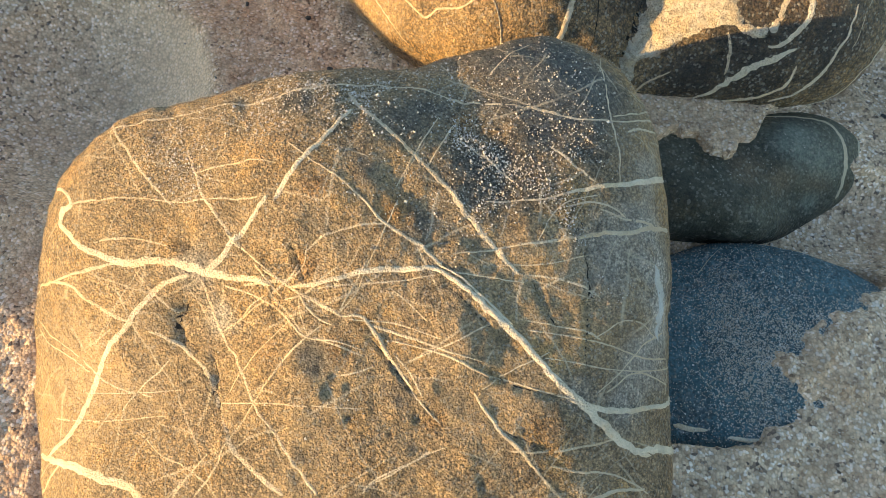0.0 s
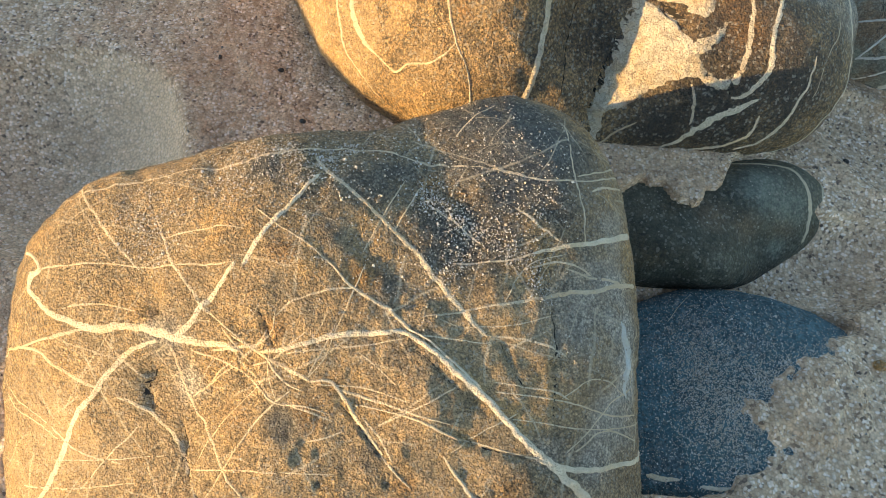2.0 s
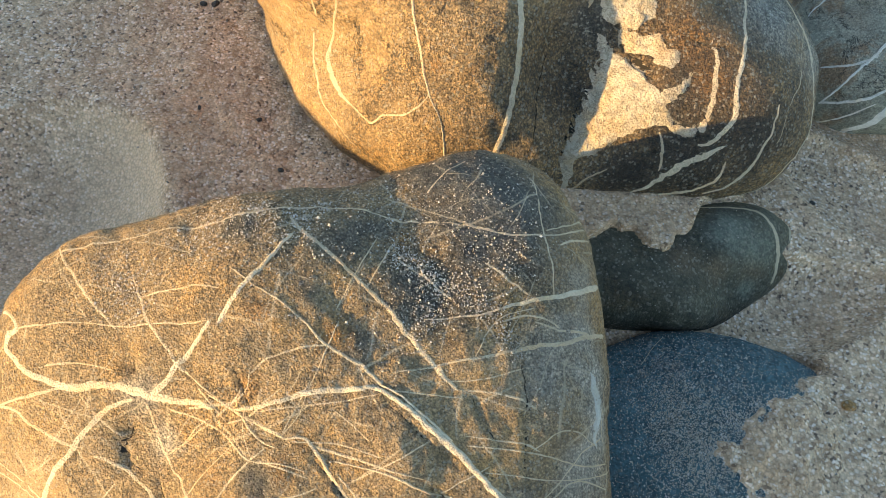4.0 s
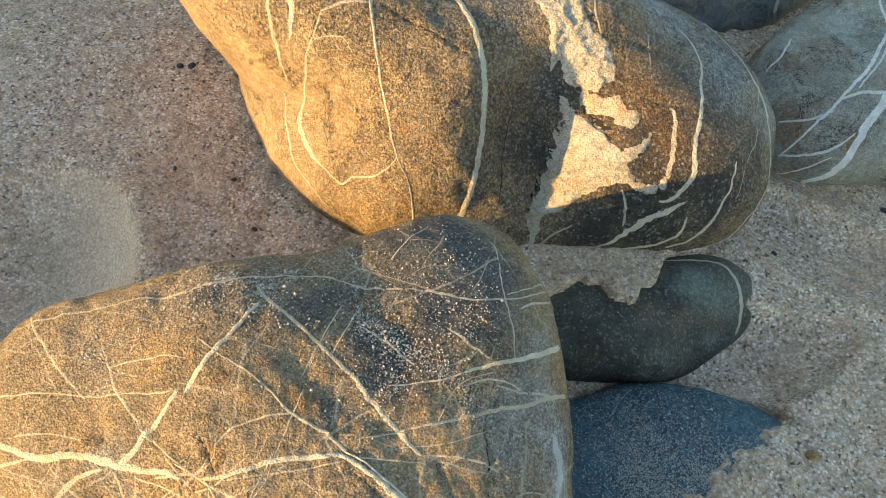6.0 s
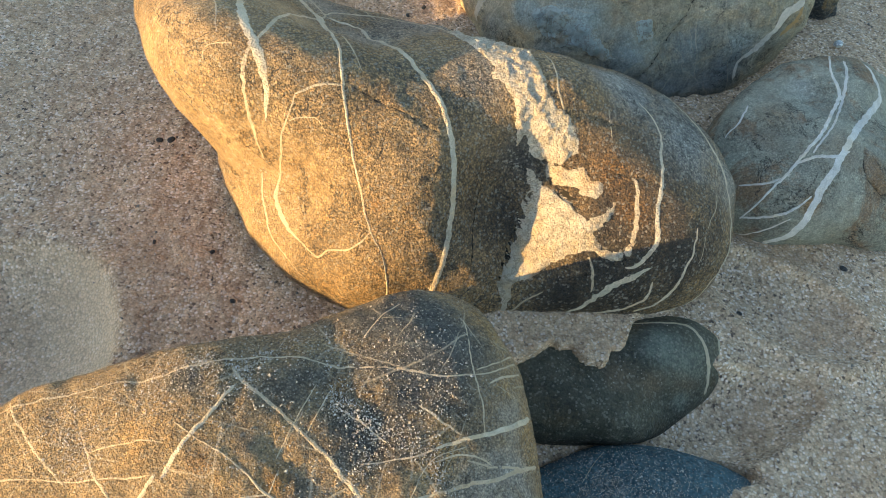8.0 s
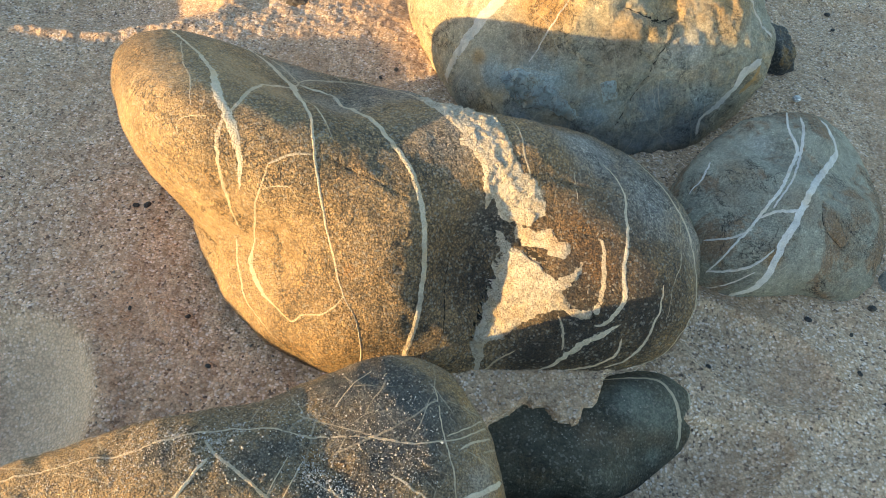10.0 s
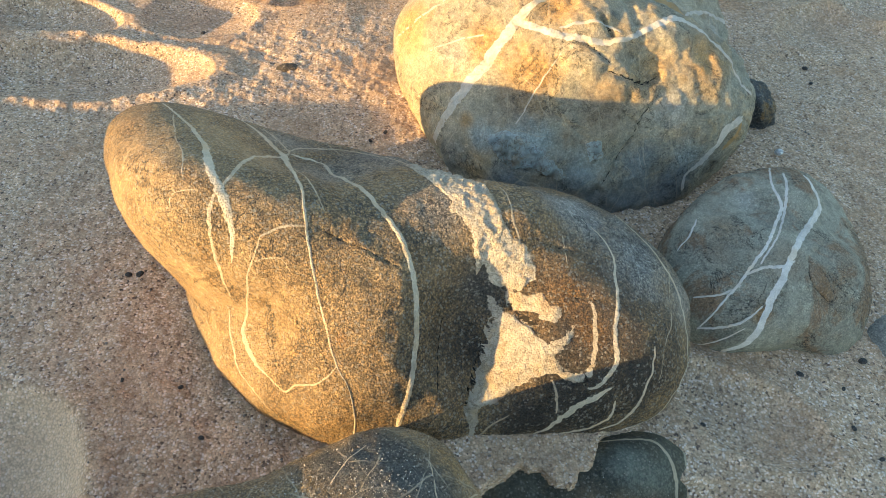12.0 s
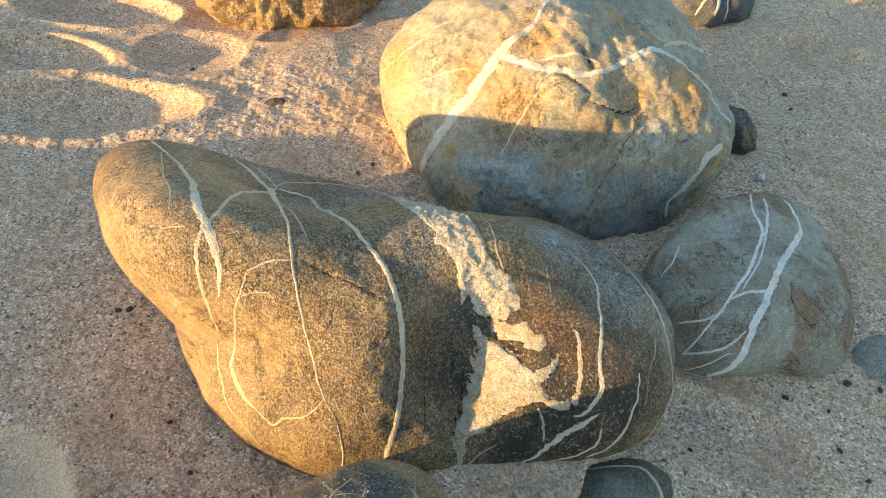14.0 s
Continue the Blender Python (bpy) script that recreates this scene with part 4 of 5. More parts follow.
mark(broad, "h", 84, [(39.3, 47.7, 0.74), (32.7, 45.9, 0.92), (26.8, 43, 0.74)])
mark(broad, "h", 85, [(-172.3, 7.4, 0.93), (-166.2, 13, 0.88), (-159.5, 17.1, 0.84)])
mark(broad, "h", 86, [(-154.5, 47.5, 0.75), (-158.7, 56.2, 0.92), (-161.2, 62.2, 0.72)])
mark(broad, "h", 87, [(-148.6, 16.3, 0.83), (-151.5, 22.9, 0.81), (-155, 31, 0.79)])
mark(broad, "h", 88, [(-134.9, 35.4, 0.76), (-119.4, 46.9, 0.72), (-102.1, 51.8, 0.7), (-82.1, 52.7, 0.52)])
mark(broad, "h", 89, [(-126.2, 21.1, 0.97), (-126.6, 24.5, 0.96), (-126.2, 29.8, 0.75)])
mark(broad, "h", 90, [(-83.2, 36.2, 0.88), (-73.4, 39.4, 0.88), (-62.3, 41.7, 0.7)])
mark(broad, "h", 91, [(5.8, 59.1, 0.52), (6.8, 50.4, 0.71), (10.1, 43, 0.73)])
mark(broad, "h", 92, [(-9.9, 38.5, 0.72), (-3.8, 35.2, 0.74), (-3.8, 26.5, 0.77)])
mark(broad, "h", 93, [(-19.2, 32.2, 0.73), (-12.9, 29.4, 0.94), (-10.2, 20.1, 0.79)])
mark(broad, "h", 94, [(-39.1, 48.5, 0.69), (-27.1, 47.1, 0.7), (-17.5, 43.9, 0.71)])

banded = Stone((0.0261, 0.3071, 0.0231), (0.2083, 0.0789, 0.0788), 2.86, (-12.1, 0.3, -12.0),
    [-0.001, -0.035, -0.018, -0.067, -0.027, -0.001, -0.113, -0.07, 0.032, -0.005, 0.159, -0.533, -0.062, -0.226, 0.241, -0.244, 0.085, -0.067, -0.143, 0.321, -0.069, -0.051, -0.125, -0.148, 0.203, -0.019, 0.256, -0.208, -0.296, -0.028, -0.221, -0.022, 0.105, -0.006, 0.081, -0.236, -0.001, 0.154, 0.096, -0.068, -0.243, 0.05, -0.001, 0.061, -0.014, 0.043, 0.082, 0.026, -0.145, -0.028, 0.004, -0.028, -0.091, -0.027, -0.089, 0.001, -0.254, -0.36, 0.001, -0.038, -0.006, 0.008, -0.054, 0], tight=13.0, rough=0.0006, seed=21, dents=[(-24.9, 39.4, 0.0035, 0.014), (-33.4, 27.8, 0.006, 0.015), (-43, 16.7, 0.006, 0.015), (-51.6, 7.1, 0.005, 0.014), (-57.1, 0.1, 0.004, 0.013), (-17.3, 56.8, 0.001, 0.016), (-26.9, 26, 0.004, 0.008), (-25.4, 17.7, 0.002, 0.012), (-15, 27, -0.0015, 0.012), (167.8, 44.5, 0.0012, 0.005), (-164.7, 2.6, 0.003, 0.009), (179.6, 56.9, -0.0025, 0.02), (95.4, 65.4, -0.003, 0.011), (120.4, 27.7, -0.002, 0.014), (122.6, 27.9, -0.0035, 0.018), (110.1, 30.2, -0.005, 0.018), (92.6, 45, -0.002, 0.016), (-176.5, 68.8, -0.002, 0.02), (113, 42, -0.006, 0.014), (104, 52, -0.004, 0.013), (130, 41, -0.013, 0.02), (150, 64, -0.005, 0.022), (118, 40, -0.006, 0.016), (-25.9, 18, 0.0016, 0.006), (-44.1, 4.8, 0.0015, 0.006)], chips=(300, 0.00025, 0.0008), grooves=[
        (2.0, 3.4, [(-24.0, 32.7), (-26.5, 27.9), (-28.5, 24.2), (-29.8, 22.0), (-30.6, 20.1)]), (1.2, 2.0, [(-19.8, 26.4), (-18.9, 24.7), (-19.0, 22.6), (-17.6, 21.8), (-17.7, 19.6)]),
        (0.9, 1.3, [(-8.4, 38.9), (-8.0, 32.6), (-7.4, 26.8)]), (1.2, 1.6, [(-37.4, 9.7), (-38.9, 6.5), (-40.2, 1.6)]), (1.2, 1.6, [(-30.7, 11.8), (-32.8, 8.5), (-34.1, 5.4)]),
        (0.8, 1.0, [(-47.9, 38.5), (-62.1, 20.6), (-70.9, 5.2)]), (0.7, 0.8, [(-148.9, 65.7), (-128.4, 68.3), (-93.2, 67.5), (-73.9, 62.7)]),
        (1.8, 3.0, [(-33.6, 25.0), (-41.9, 16.8), (-51.8, 8.1), (-58.0, 1.2)])])
banded.thin = 0.62
# ash back: sky sheen in colour; dark band by the quartz: painted shade
banded.look = dict(light=(0.48, 0.305, 0.14), dark=(0.29, 0.185, 0.09), warm=(0.44, 0.25, 0.09), grain=1000.0, relief=0.0010, speck=0.45, mottle=1.1, fissure=0.95, specular=0.5, rough=0.58, scarps=0.0006, polish=[((-0.08, -0.03, 0.01), 0.08), ((-0.10, 0.02, 0.05), 0.08)], stains=[((0.108, -0.040, 0.043), 0.066, BROWN, 0.9), ((0.091, -0.067, 0.018), 0.046, UMBER_SHADE, 0.75), ((0.036, -0.037, 0.039), 0.044, BROWN, 0.45), ((0.053, -0.029, 0.048), 0.024, DARK, 0.85), ((0.048, -0.048, 0.026), 0.02, UMBER_SHADE, 0.7), ((0.103, -0.076, 0.005), 0.034, UMBER_SHADE, 0.9), ((0.135, -0.062, 0.024), 0.032, UMBER_SHADE, 0.85), ((-0.003, 0.063, 0.046), 0.04, SKYLIT_ASH, 0.55), ((0.032, 0.001, 0.075), 0.026, SKYLIT_ASH, 0.4), ((-0.059, 0.087, 0.041), 0.026, SKYLIT_ASH, 0.4), ((0.140, -0.003, 0.045), 0.034, SKYLIT_ASH, 0.85), ((0.109, 0.015, 0.057), 0.036, SKYLIT_ASH, 0.85), ((0.075, 0.045, 0.055), 0.034, SKYLIT_ASH, 0.7), ((0.165, -0.015, 0.02), 0.03, SKYLIT_ASH, 0.6), ((-0.03, 0.04, 0.062), 0.03, SKYLIT_ASH, 0.5), ((0.105, -0.052, 0.035), 0.022, UMBER_SHADE, 0.6), ((0.074, -0.079, -0.002), 0.024, UMBER_SHADE, 0.85), ((0.097, 0.020, 0.061), 0.018, WASHED_SKYLIT, 0.55), ((0.133, 0.024, 0.044), 0.012, WASHED_SKYLIT, 0.5), ((0.097, -0.032, 0.048), 0.014, RUST, 0.6), ((0.108, -0.050, 0.037), 0.014, RUST, 0.5), ((0.062, -0.072, 0.008), 0.004, RUST, 0.9), ((-0.017, -0.059, 0.043), 0.005, RUST, 0.6)])
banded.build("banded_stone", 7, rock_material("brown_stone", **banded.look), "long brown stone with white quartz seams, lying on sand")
mark(banded, "v", 1, [(144.1, 21.7, 2.07), (149, 29.6, 2.71), (153.9, 35.5, 3.33), (161.2, 41.3, 4.25), (169.4, 45, 6.87), (176.1, 47, 7.72), (-179, 48, 8.29), (-173.4, 48.3, 8.85), (-167.6, 47.2, 7.5), (-162.8, 45.1, 4.89), (-159.7, 41.4, 2.62), (-158.6, 38.7, 0.99)])
mark(banded, "t", 2, [(126.7, 27.4, 2.06), (147.4, 41.8, 2.54), (162.5, 48.4, 2.71), (174.4, 49.9, 2.92), (-179.1, 48.5, 2.88), (-174.9, 46.5, 2.87), (-170.9, 44.3, 3.14), (-167, 41.8, 3.15), (-163.1, 37.5, 2.89), (-160.3, 31.8, 2.65), (-158.5, 24.3, 2.11)])
mark(banded, "t", 3, [(-158.8, 17.9, 1.54), (-154.8, 9.6, 2.18), (-148.5, 4.8, 2.18), (-143.3, 1.6, 1.56), (-135.4, -1.2, 1.24), (-127, -3.7, 1.23)])
mark(banded, "v", 4, [(130.4, 17.1, 3.2), (130.4, 23.9, 5.6), (131.1, 27.4, 6.8), (131.4, 30.3, 7.6), (135.9, 37.4, 6), (160.1, 59.7, 3.2), (-176.8, 65.5, 2.87), (-158.9, 64.2, 2.82), (-143.7, 60.2, 2.78), (-131.2, 53.9, 2.77), (-122.5, 45.8, 2.79), (-114.2, 36.9, 2.8), (-109, 29.7, 2.25), (-105.3, 24.4, 1.69), (-101.3, 20, 1.41), (-98.7, 15.3, 1.42), (-96.9, 6.7, 2.32), (-97.3, -3, 1.79)])
mark(banded, "t", 5, [(136.8, 19.1, 1.47), (131.8, 17.6, 1.85), (127.9, 18.6, 2.55), (126.6, 23.3, 2.82), (127, 27.1, 2.41)])
mark(banded, "h", 6, [(136.2, 38.3, 1.63), (156.1, 61.8, 1.8), (-179.5, 69.1, 1.44), (-160, 70.2, 0.85)])
mark(banded, "v", 7, [(127.8, 29.2, 3.9), (120, 31.7, 4.6), (120.5, 48, 5.2), (121.7, 65.4, 5.6), (-166.6, 88.8, 6), (-63.5, 80, 6.3), (-62.4, 69.4, 6.7), (-64, 59.1, 7.12), (-67, 48.2, 7.15), (-70, 36.8, 7.22), (-73.8, 26.3, 7.26), (-76.6, 18.8, 6.83), (-79.7, 11.5, 6.9), (-83.1, 2.3, 6.11)])
mark(banded, "t", 8, [(127.8, 27.7, 1.72), (119.2, 23, 2.11), (108, 21.2, 2.5), (97.3, 24.7, 2.46), (83.7, 38.9, 3.01), (67, 48.6, 3.23)])
mark(banded, "t", 9, [(-29.7, 12.1, 2.28), (-25.2, 16.2, 2.27), (-20.1, 20.4, 2.02), (-17.3, 22.9, 1.27)])
mark(banded, "v", 10, [(-33.1, 7.4, 2.3), (-30.6, 8.5, 3.32), (-27.7, 10.7, 3.58), (-23.4, 15, 2.8), (-17.9, 18.3, 2.81), (-11.2, 20.6, 2.59), (-5.4, 22.3, 1.84), (-1.1, 24.2, 1.05), (3.3, 26.5, 0.8)])
mark(banded, "v", 11, [(-29.9, 7, 2.07), (-31.8, 6.2, 3.86), (-34.6, 4.6, 4.9), (-37.9, 2, 5.17), (-41.5, -2, 3.65), (-44.4, -5.4, 1.84)])
mark(banded, "v", 12, [(-30.6, 4.1, 1.05), (-32.4, 0.6, 2.37), (-34.6, -1.5, 2.92), (-37, -3.2, 3.44), (-41.8, -6.2, 1.86)])
mark(banded, "v", 13, [(-20.1, 11.2, 1.05), (-23.9, 7.3, 1.84), (-26.6, 4.1, 2.64), (-29.1, 1, 2.93), (-31.3, -1.5, 2.68), (-34.1, -3.3, 2.41)])
mark(banded, "v", 14, [(13.1, 16.4, 1.15), (5.8, 15, 1.98), (0.2, 13.2, 2.52), (-4.1, 11, 3.08), (-8.9, 8.3, 2.78), (-13.5, 5.8, 2.77), (-17.4, 2.6, 2.77), (-21.7, 0.1, 2.48), (-25.1, -4.9, 1.67), (-29.3, -6.6, 1.1)])
mark(banded, "h", 15, [(-36.6, 10, 0.89), (-38.1, 6.3, 1.8), (-39.7, 1.8, 1.21)])
mark(banded, "t", 16, [(15.7, 48.9, 1.2), (2.9, 48.9, 1.76), (-6.1, 46.6, 1.74), (-11.8, 42.1, 1.16)])
mark(banded, "h", 17, [(-3.9, 33.9, 0.9), (-11.8, 29.7, 0.89)])
mark(banded, "t", 18, [(-157.9, 50.7, 1.68), (-157.9, 56, 2.52), (-155.9, 60.2, 2.52), (-152.4, 63.2, 1.96)])
mark(banded, "t", 19, [(-158.2, 51.5, 1.12), (-154.3, 44.4, 1.41), (-153.1, 36.2, 1.74), (-153.7, 21.9, 1.81), (-151, 12.5, 4.62), (-145.6, 8.9, 5.22), (-136.8, 6.8, 2.74), (-129.1, 7.6, 1.8), (-122.9, 8.1, 2.37), (-120.2, 12.2, 2.05), (-113.6, 15.8, 2.01), (-108.1, 21.3, 1.7), (-105.7, 25.1, 1.13)])
mark(banded, "h", 20, [(-153.4, 43.9, 0.85), (-151, 47.7, 1.4), (-146.6, 50.5, 1.12), (-140.2, 49.2, 0.56)])
mark(banded, "h", 21, [(-174.6, 37.4, 0.88), (-177.9, 39.3, 0.88), (-178.4, 41.6, 1.17), (-177.7, 44.7, 0.87)])
mark(banded, "h", 22, [(148.5, 27.9, 1.02), (160.3, 36.4, 1.26), (168.6, 40.9, 1.21), (178.5, 42.4, 0.59)])
mark(banded, "h", 23, [(111, 13.9, 1.11), (108.4, 21.9, 1.42), (105.7, 27.7, 1.04)])
mark(banded, "t", 24, [(-59.9, -10, 2.17), (-53.5, -3.3, 1.82), (-48, 0.7, 0.9)])
mark(banded, "h", 25, [(3, 11.5, 1.01), (-9, 11.8, 0.96), (-18.5, 9.7, 0.94), (-23.6, 5.6, 0.94)])
quartz(banded, 300, [(75.5, 47.2), (60.6, 48.2), (38.9, 51.6), (18.1, 53.4), (5.0, 52.1), (-4.7, 49.8), (-10.2, 45.1), (-11.4, 40.0), (-14.4, 35.3), (-18.5, 31.7), (-22.8, 30.5), (-23.9, 33.1), (-25.1, 35.6), (-24.5, 39.0), (-22.3, 44.5), (-27.4, 41.9), (-23.0, 50.0), (-13.9, 56.9), (-8.1, 60.8), (-4.3, 65.0), (7.5, 65.0), (26.6, 66.6), (55.4, 62.6)])
quartz(banded, 320, [(-23.5, 32.8), (-22.9, 29.3), (-20.9, 28.2), (-23.0, 25.0), (-21.4, 24.4), (-23.7, 22.5), (-27.0, 21.3), (-27.6, 22.7), (-26.4, 24.8), (-28.2, 25.5), (-27.1, 29.0)])
quartz(banded, 340, [(-27.6, 34.5), (-27.6, 31.5), (-29.5, 27.3), (-29.3, 25.0), (-28.5, 22.9), (-30.8, 19.6), (-32.7, 16.5), (-33.1, 13.7), (-34.1, 10.9), (-37.1, 10.9), (-41.8, 8.4), (-45.0, 5.8), (-48.8, 3.1), (-53.9, 1.3), (-58.7, -8.6), (-60.3, -13.7), (-58.7, 0.4), (-54.0, 5.3), (-48.9, 10.3), (-42.4, 16.6), (-37.0, 22.7), (-32.4, 27.2)])
quartz(banded, 360, [(-33.6, 17.0), (-30.9, 18.6), (-29.1, 18.5), (-25.8, 19.6), (-22.1, 21.0), (-24.2, 19.3), (-27.7, 17.2), (-31.3, 15.5), (-33.9, 15.0)])
quartz(banded, 380, [(-35.3, 13.1), (-33.9, 11.5), (-32.2, 10.9), (-29.6, 12.5), (-28.6, 12.6), (-30.8, 10.3), (-33.4, 9.0), (-35.4, 9.6)])

pale = Stone((0.1901, 0.5119, 0.0246), (0.1408, 0.1091, 0.0817), 2.41, (4.2, -4.3, 10.3),
    [0.016, 0.192, -0.019, 0.058, 0.057, -0.052, 0.085, -0.081, 0.064, -0.11, -0.134, 0.047, -0.072, 0.052, -0.054, 0.077, 0.017, -0.057, -0.044, 0.127, -0.13, 0.053, 0.04, -0.238, 0.017, 0.009, 0.025, -0.037, -0.052, 0.005, 0.042, -0.056, 0.052, 0.112, -0.004, -0.062, 0.037, 0.003, -0.031, 0.026, 0.01, -0.307, -0, -0], rough=0.0014, seed=31, dents=[(-83.4, 44.3, 0.003, 0.012), (-72.6, 37.7, 0.002, 0.009), (-110.4, 61.2, 0.003, 0.009), (-148.1, 57.6, 0.003, 0.014), (-38.8, 40.4, 0.003, 0.01), (-127.9, 9.4, -0.003, 0.016), (-115.3, 5.9, -0.002, 0.012), (-115.2, 34.1, -0.002, 0.018), (-140.4, 20.7, 0.002, 0.018), (-87, 9, 0.003, 0.022), (-59.5, 21.8, -0.003, 0.02), (-81.8, 49.4, 0.006, 0.011), (-93, 50.9, 0.003, 0.008), (-72.2, 51.4, 0.003, 0.007), (-52, 62, -0.005, 0.028), (-34, 57, -0.006, 0.036), (-95, 68, 0.002, 0.03), (-149.8, 54.7, 0.002, 0.004), (-149.4, 50.2, 0.002, 0.004), (-43.2, 42.8, 0.002, 0.005), (-45.9, 48.1, 0.002, 0.005), (-34.5, 40, -0.004, 0.02)], chips=(420, 0.0010, 0.0014), grooves=[
        (1.4, 1.8, [(-75.6, 34.4), (-83.2, 27.8), (-88.7, 15.7), (-95.6, 3.3), (-100.1, -7.2)]), (2.4, 3.2, [(-106.8, 42.7), (-95.8, 41.5), (-82.6, 39.8), (-74.1, 41.8)]),
        (1.6, 2.0, [(-122.7, 49.7), (-111.8, 47.8), (-104.4, 44.8)]), (2.0, 3.0, [(-120.0, 61.5), (-112.4, 58.6), (-107.3, 56.3)])])
pale.thin = 0.9
# teal low on the front: stain plus the blue-grey of its shade painted in
pale.look = dict(light=(0.54, 0.44, 0.295), dark=(0.37, 0.35, 0.265), warm=(0.44, 0.31, 0.18), grain=1000.0, speck=0.25, relief=0.0009, lumps=0.004, mottle=0.4, fissure=0.7, scarps=0.0025, strands=0.35, patchy=(26.0, 0.7, (0.60, 0.42, 0.22)), stains=[((-0.0671, -0.059, 0.0574), 0.028, OCHRE, 0.9), ((-0.0979, -0.0346, 0.0624), 0.026, OCHRE, 0.9), ((-0.0485, -0.027, 0.0899), 0.028, OCHRE, 0.85), ((-0.1448, 0.0079, 0.0429), 0.032, OCHRE, 0.8), ((-0.07, -0.0725, 0.0394), 0.028, SOIL, 0.7), ((-0.0191, -0.0812, 0.0475), 0.032, SOIL, 0.6), ((0.0261, -0.0774, 0.041), 0.022, WASHED_SKYLIT, 0.6), ((0.0474, -0.0445, 0.0602), 0.03, OCHRE, 0.8), ((-0.1143, -0.0312, 0.0505), 0.018, WASHED_SKYLIT, 0.7), ((0.044, -0.0855, 0.0131), 0.03, SOIL, 0.7), ((0.0105, -0.0912, 0.0122), 0.024, TEAL_SHADE, 0.7), ((-0.1165, -0.0716, -0.0077), 0.024, TEAL_SHADE, 0.6), ((-0.069, -0.089, 0.019), 0.024, BLUISH, 0.9), ((-0.095, -0.080, 0.016), 0.018, BLUISH, 0.8), ((-0.030, -0.100, 0.008), 0.024, BLUISH, 0.7), ((0.046, -0.086, 0.008), 0.024, BLUISH, 0.6), ((0.078, 0.004, 0.053), 0.02, WASHED_SKYLIT, 0.6), ((-0.060, -0.063, 0.056), 0.01, OCHRE, 0.7), ((-0.050, -0.035, 0.090), 0.014, OCHRE, 0.7), ((-0.145, 0.016, 0.047), 0.01, OCHRE, 0.7), ((0.016, -0.059, 0.064), 0.016, OCHRE, 0.7), ((0.008, -0.003, 0.087), 0.01, OCHRE, 0.7), ((0.085, -0.071, 0.017), 0.008, OCHRE, 0.7), ((-0.107, -0.068, 0.021), 0.008, OCHRE, 0.7), ((-0.014, -0.038, 0.089), 0.006, DARK, 0.7), ((0.012, -0.066, 0.060), 0.008, DARK, 0.5), ((-0.042, -0.105, -0.016), 0.038, TEAL_SHADE, 0.8), ((-0.000, -0.105, -0.024), 0.038, TEAL_SHADE, 0.8), ((-0.078, -0.098, -0.015), 0.032, TEAL_SHADE, 0.8), ((0.037, -0.095, -0.016), 0.03, TEAL_SHADE, 0.8)])
pale.pallor = 1.3
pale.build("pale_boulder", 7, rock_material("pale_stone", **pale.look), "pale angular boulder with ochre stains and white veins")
mark(pale, "v", 1, [(170.2, 68.6, 3.34), (-162.2, 59.2, 4.4), (-157.2, 50.9, 6.7), (-156.3, 43, 9.82), (-154.8, 35.1, 10.98), (-154.2, 26.1, 11.79), (-154.4, 18.2, 11.84), (-154.4, 11, 11.14), (-155, 3.7, 9.69), (-156.7, -5.6, 5.83)])
mark(pale, "v", 2, [(-156.6, 42, 7.85), (-147.4, 44.9, 7.77), (-137.5, 47.1, 7.71), (-126.5, 50.2, 7.31), (-113.7, 51.9, 6.94), (-99.8, 55.7, 5.47), (-77.2, 62.1, 6.85), (-41.8, 61.1, 9.21), (-33.2, 52.6, 6.77), (-31.1, 41.6, 4.68), (-32.1, 31.1, 3.84), (-29.8, 20.7, 3.48)])
mark(pale, "t", 3, [(-138.2, 49.6, 2.32), (-127.9, 56.1, 3.49), (-114, 59.5, 2.73), (-102.1, 58.6, 2.35)])
mark(pale, "o", 4, [(107.1, 78.8, 7.77), (44.5, 85.3, 10.25), (-24.4, 78, 11.02), (-25.6, 67.4, 10.21), (-30.3, 59.1, 5.94)])
mark(pale, "t", 5, [(-19.7, 59.7, 3.44), (5.6, 48.6, 4.93), (14.9, 36.2, 5.12), (16.4, 25.1, 2.87)])
mark(pale, "v", 6, [(-38.3, 16.8, 7.7), (-45.7, 14.6, 8.45), (-48.7, 9.3, 6.35), (-54.4, 0, 6.39), (-59.6, -2.5, 5.08), (-61.3, -9.3, 3.84)])
mark(pale, "o", 7, [(-38.4, 14.1, 6.01), (-41.4, 9.4, 6.88), (-45.3, 5.1, 4.3)])
mark(pale, "h", 8, [(174.8, 11.7, 2.18), (177.5, 21.3, 2.54), (175.7, 32.8, 2.51), (169.4, 40.6, 2.11)])
mark(pale, "h", 9, [(-133.3, 14.4, 1.54), (-132.4, 30.9, 1.93), (-130.5, 43.2, 1.54)])
mark(pale, "h", 10, [(-171.4, 17.7, 1.64), (-167.2, 25.3, 2.01), (-161.2, 32.5, 1.59)])

CRUST = rock_material("pale_crust", **{**pale.look, "stains": (), "vein": (0.60, 0.66, 0.61), "whole": True, "lumps": 0.008, "relief": 0.0014})
for seed, outline in ((420, [(-139.1, 9.1), (-134.8, 12.5), (-127.5, 11.7), (-121.3, 10.3), (-115.9, 6.2), (-110.0, 1.1), (-115.8, 0.2), (-122.7, 3.1), (-128.4, 1.4), (-135.0, 4.3)]), (440, [(-108.0, 14.6), (-101.6, 16.4), (-98.9, 9.0), (-104.1, 6.5)])):
    pale.inlay("mineral_crust", outline, CRUST, "flaky blue-white mineral crust", seed, fine=0.001, proud=0.0022, rough=0.0024)

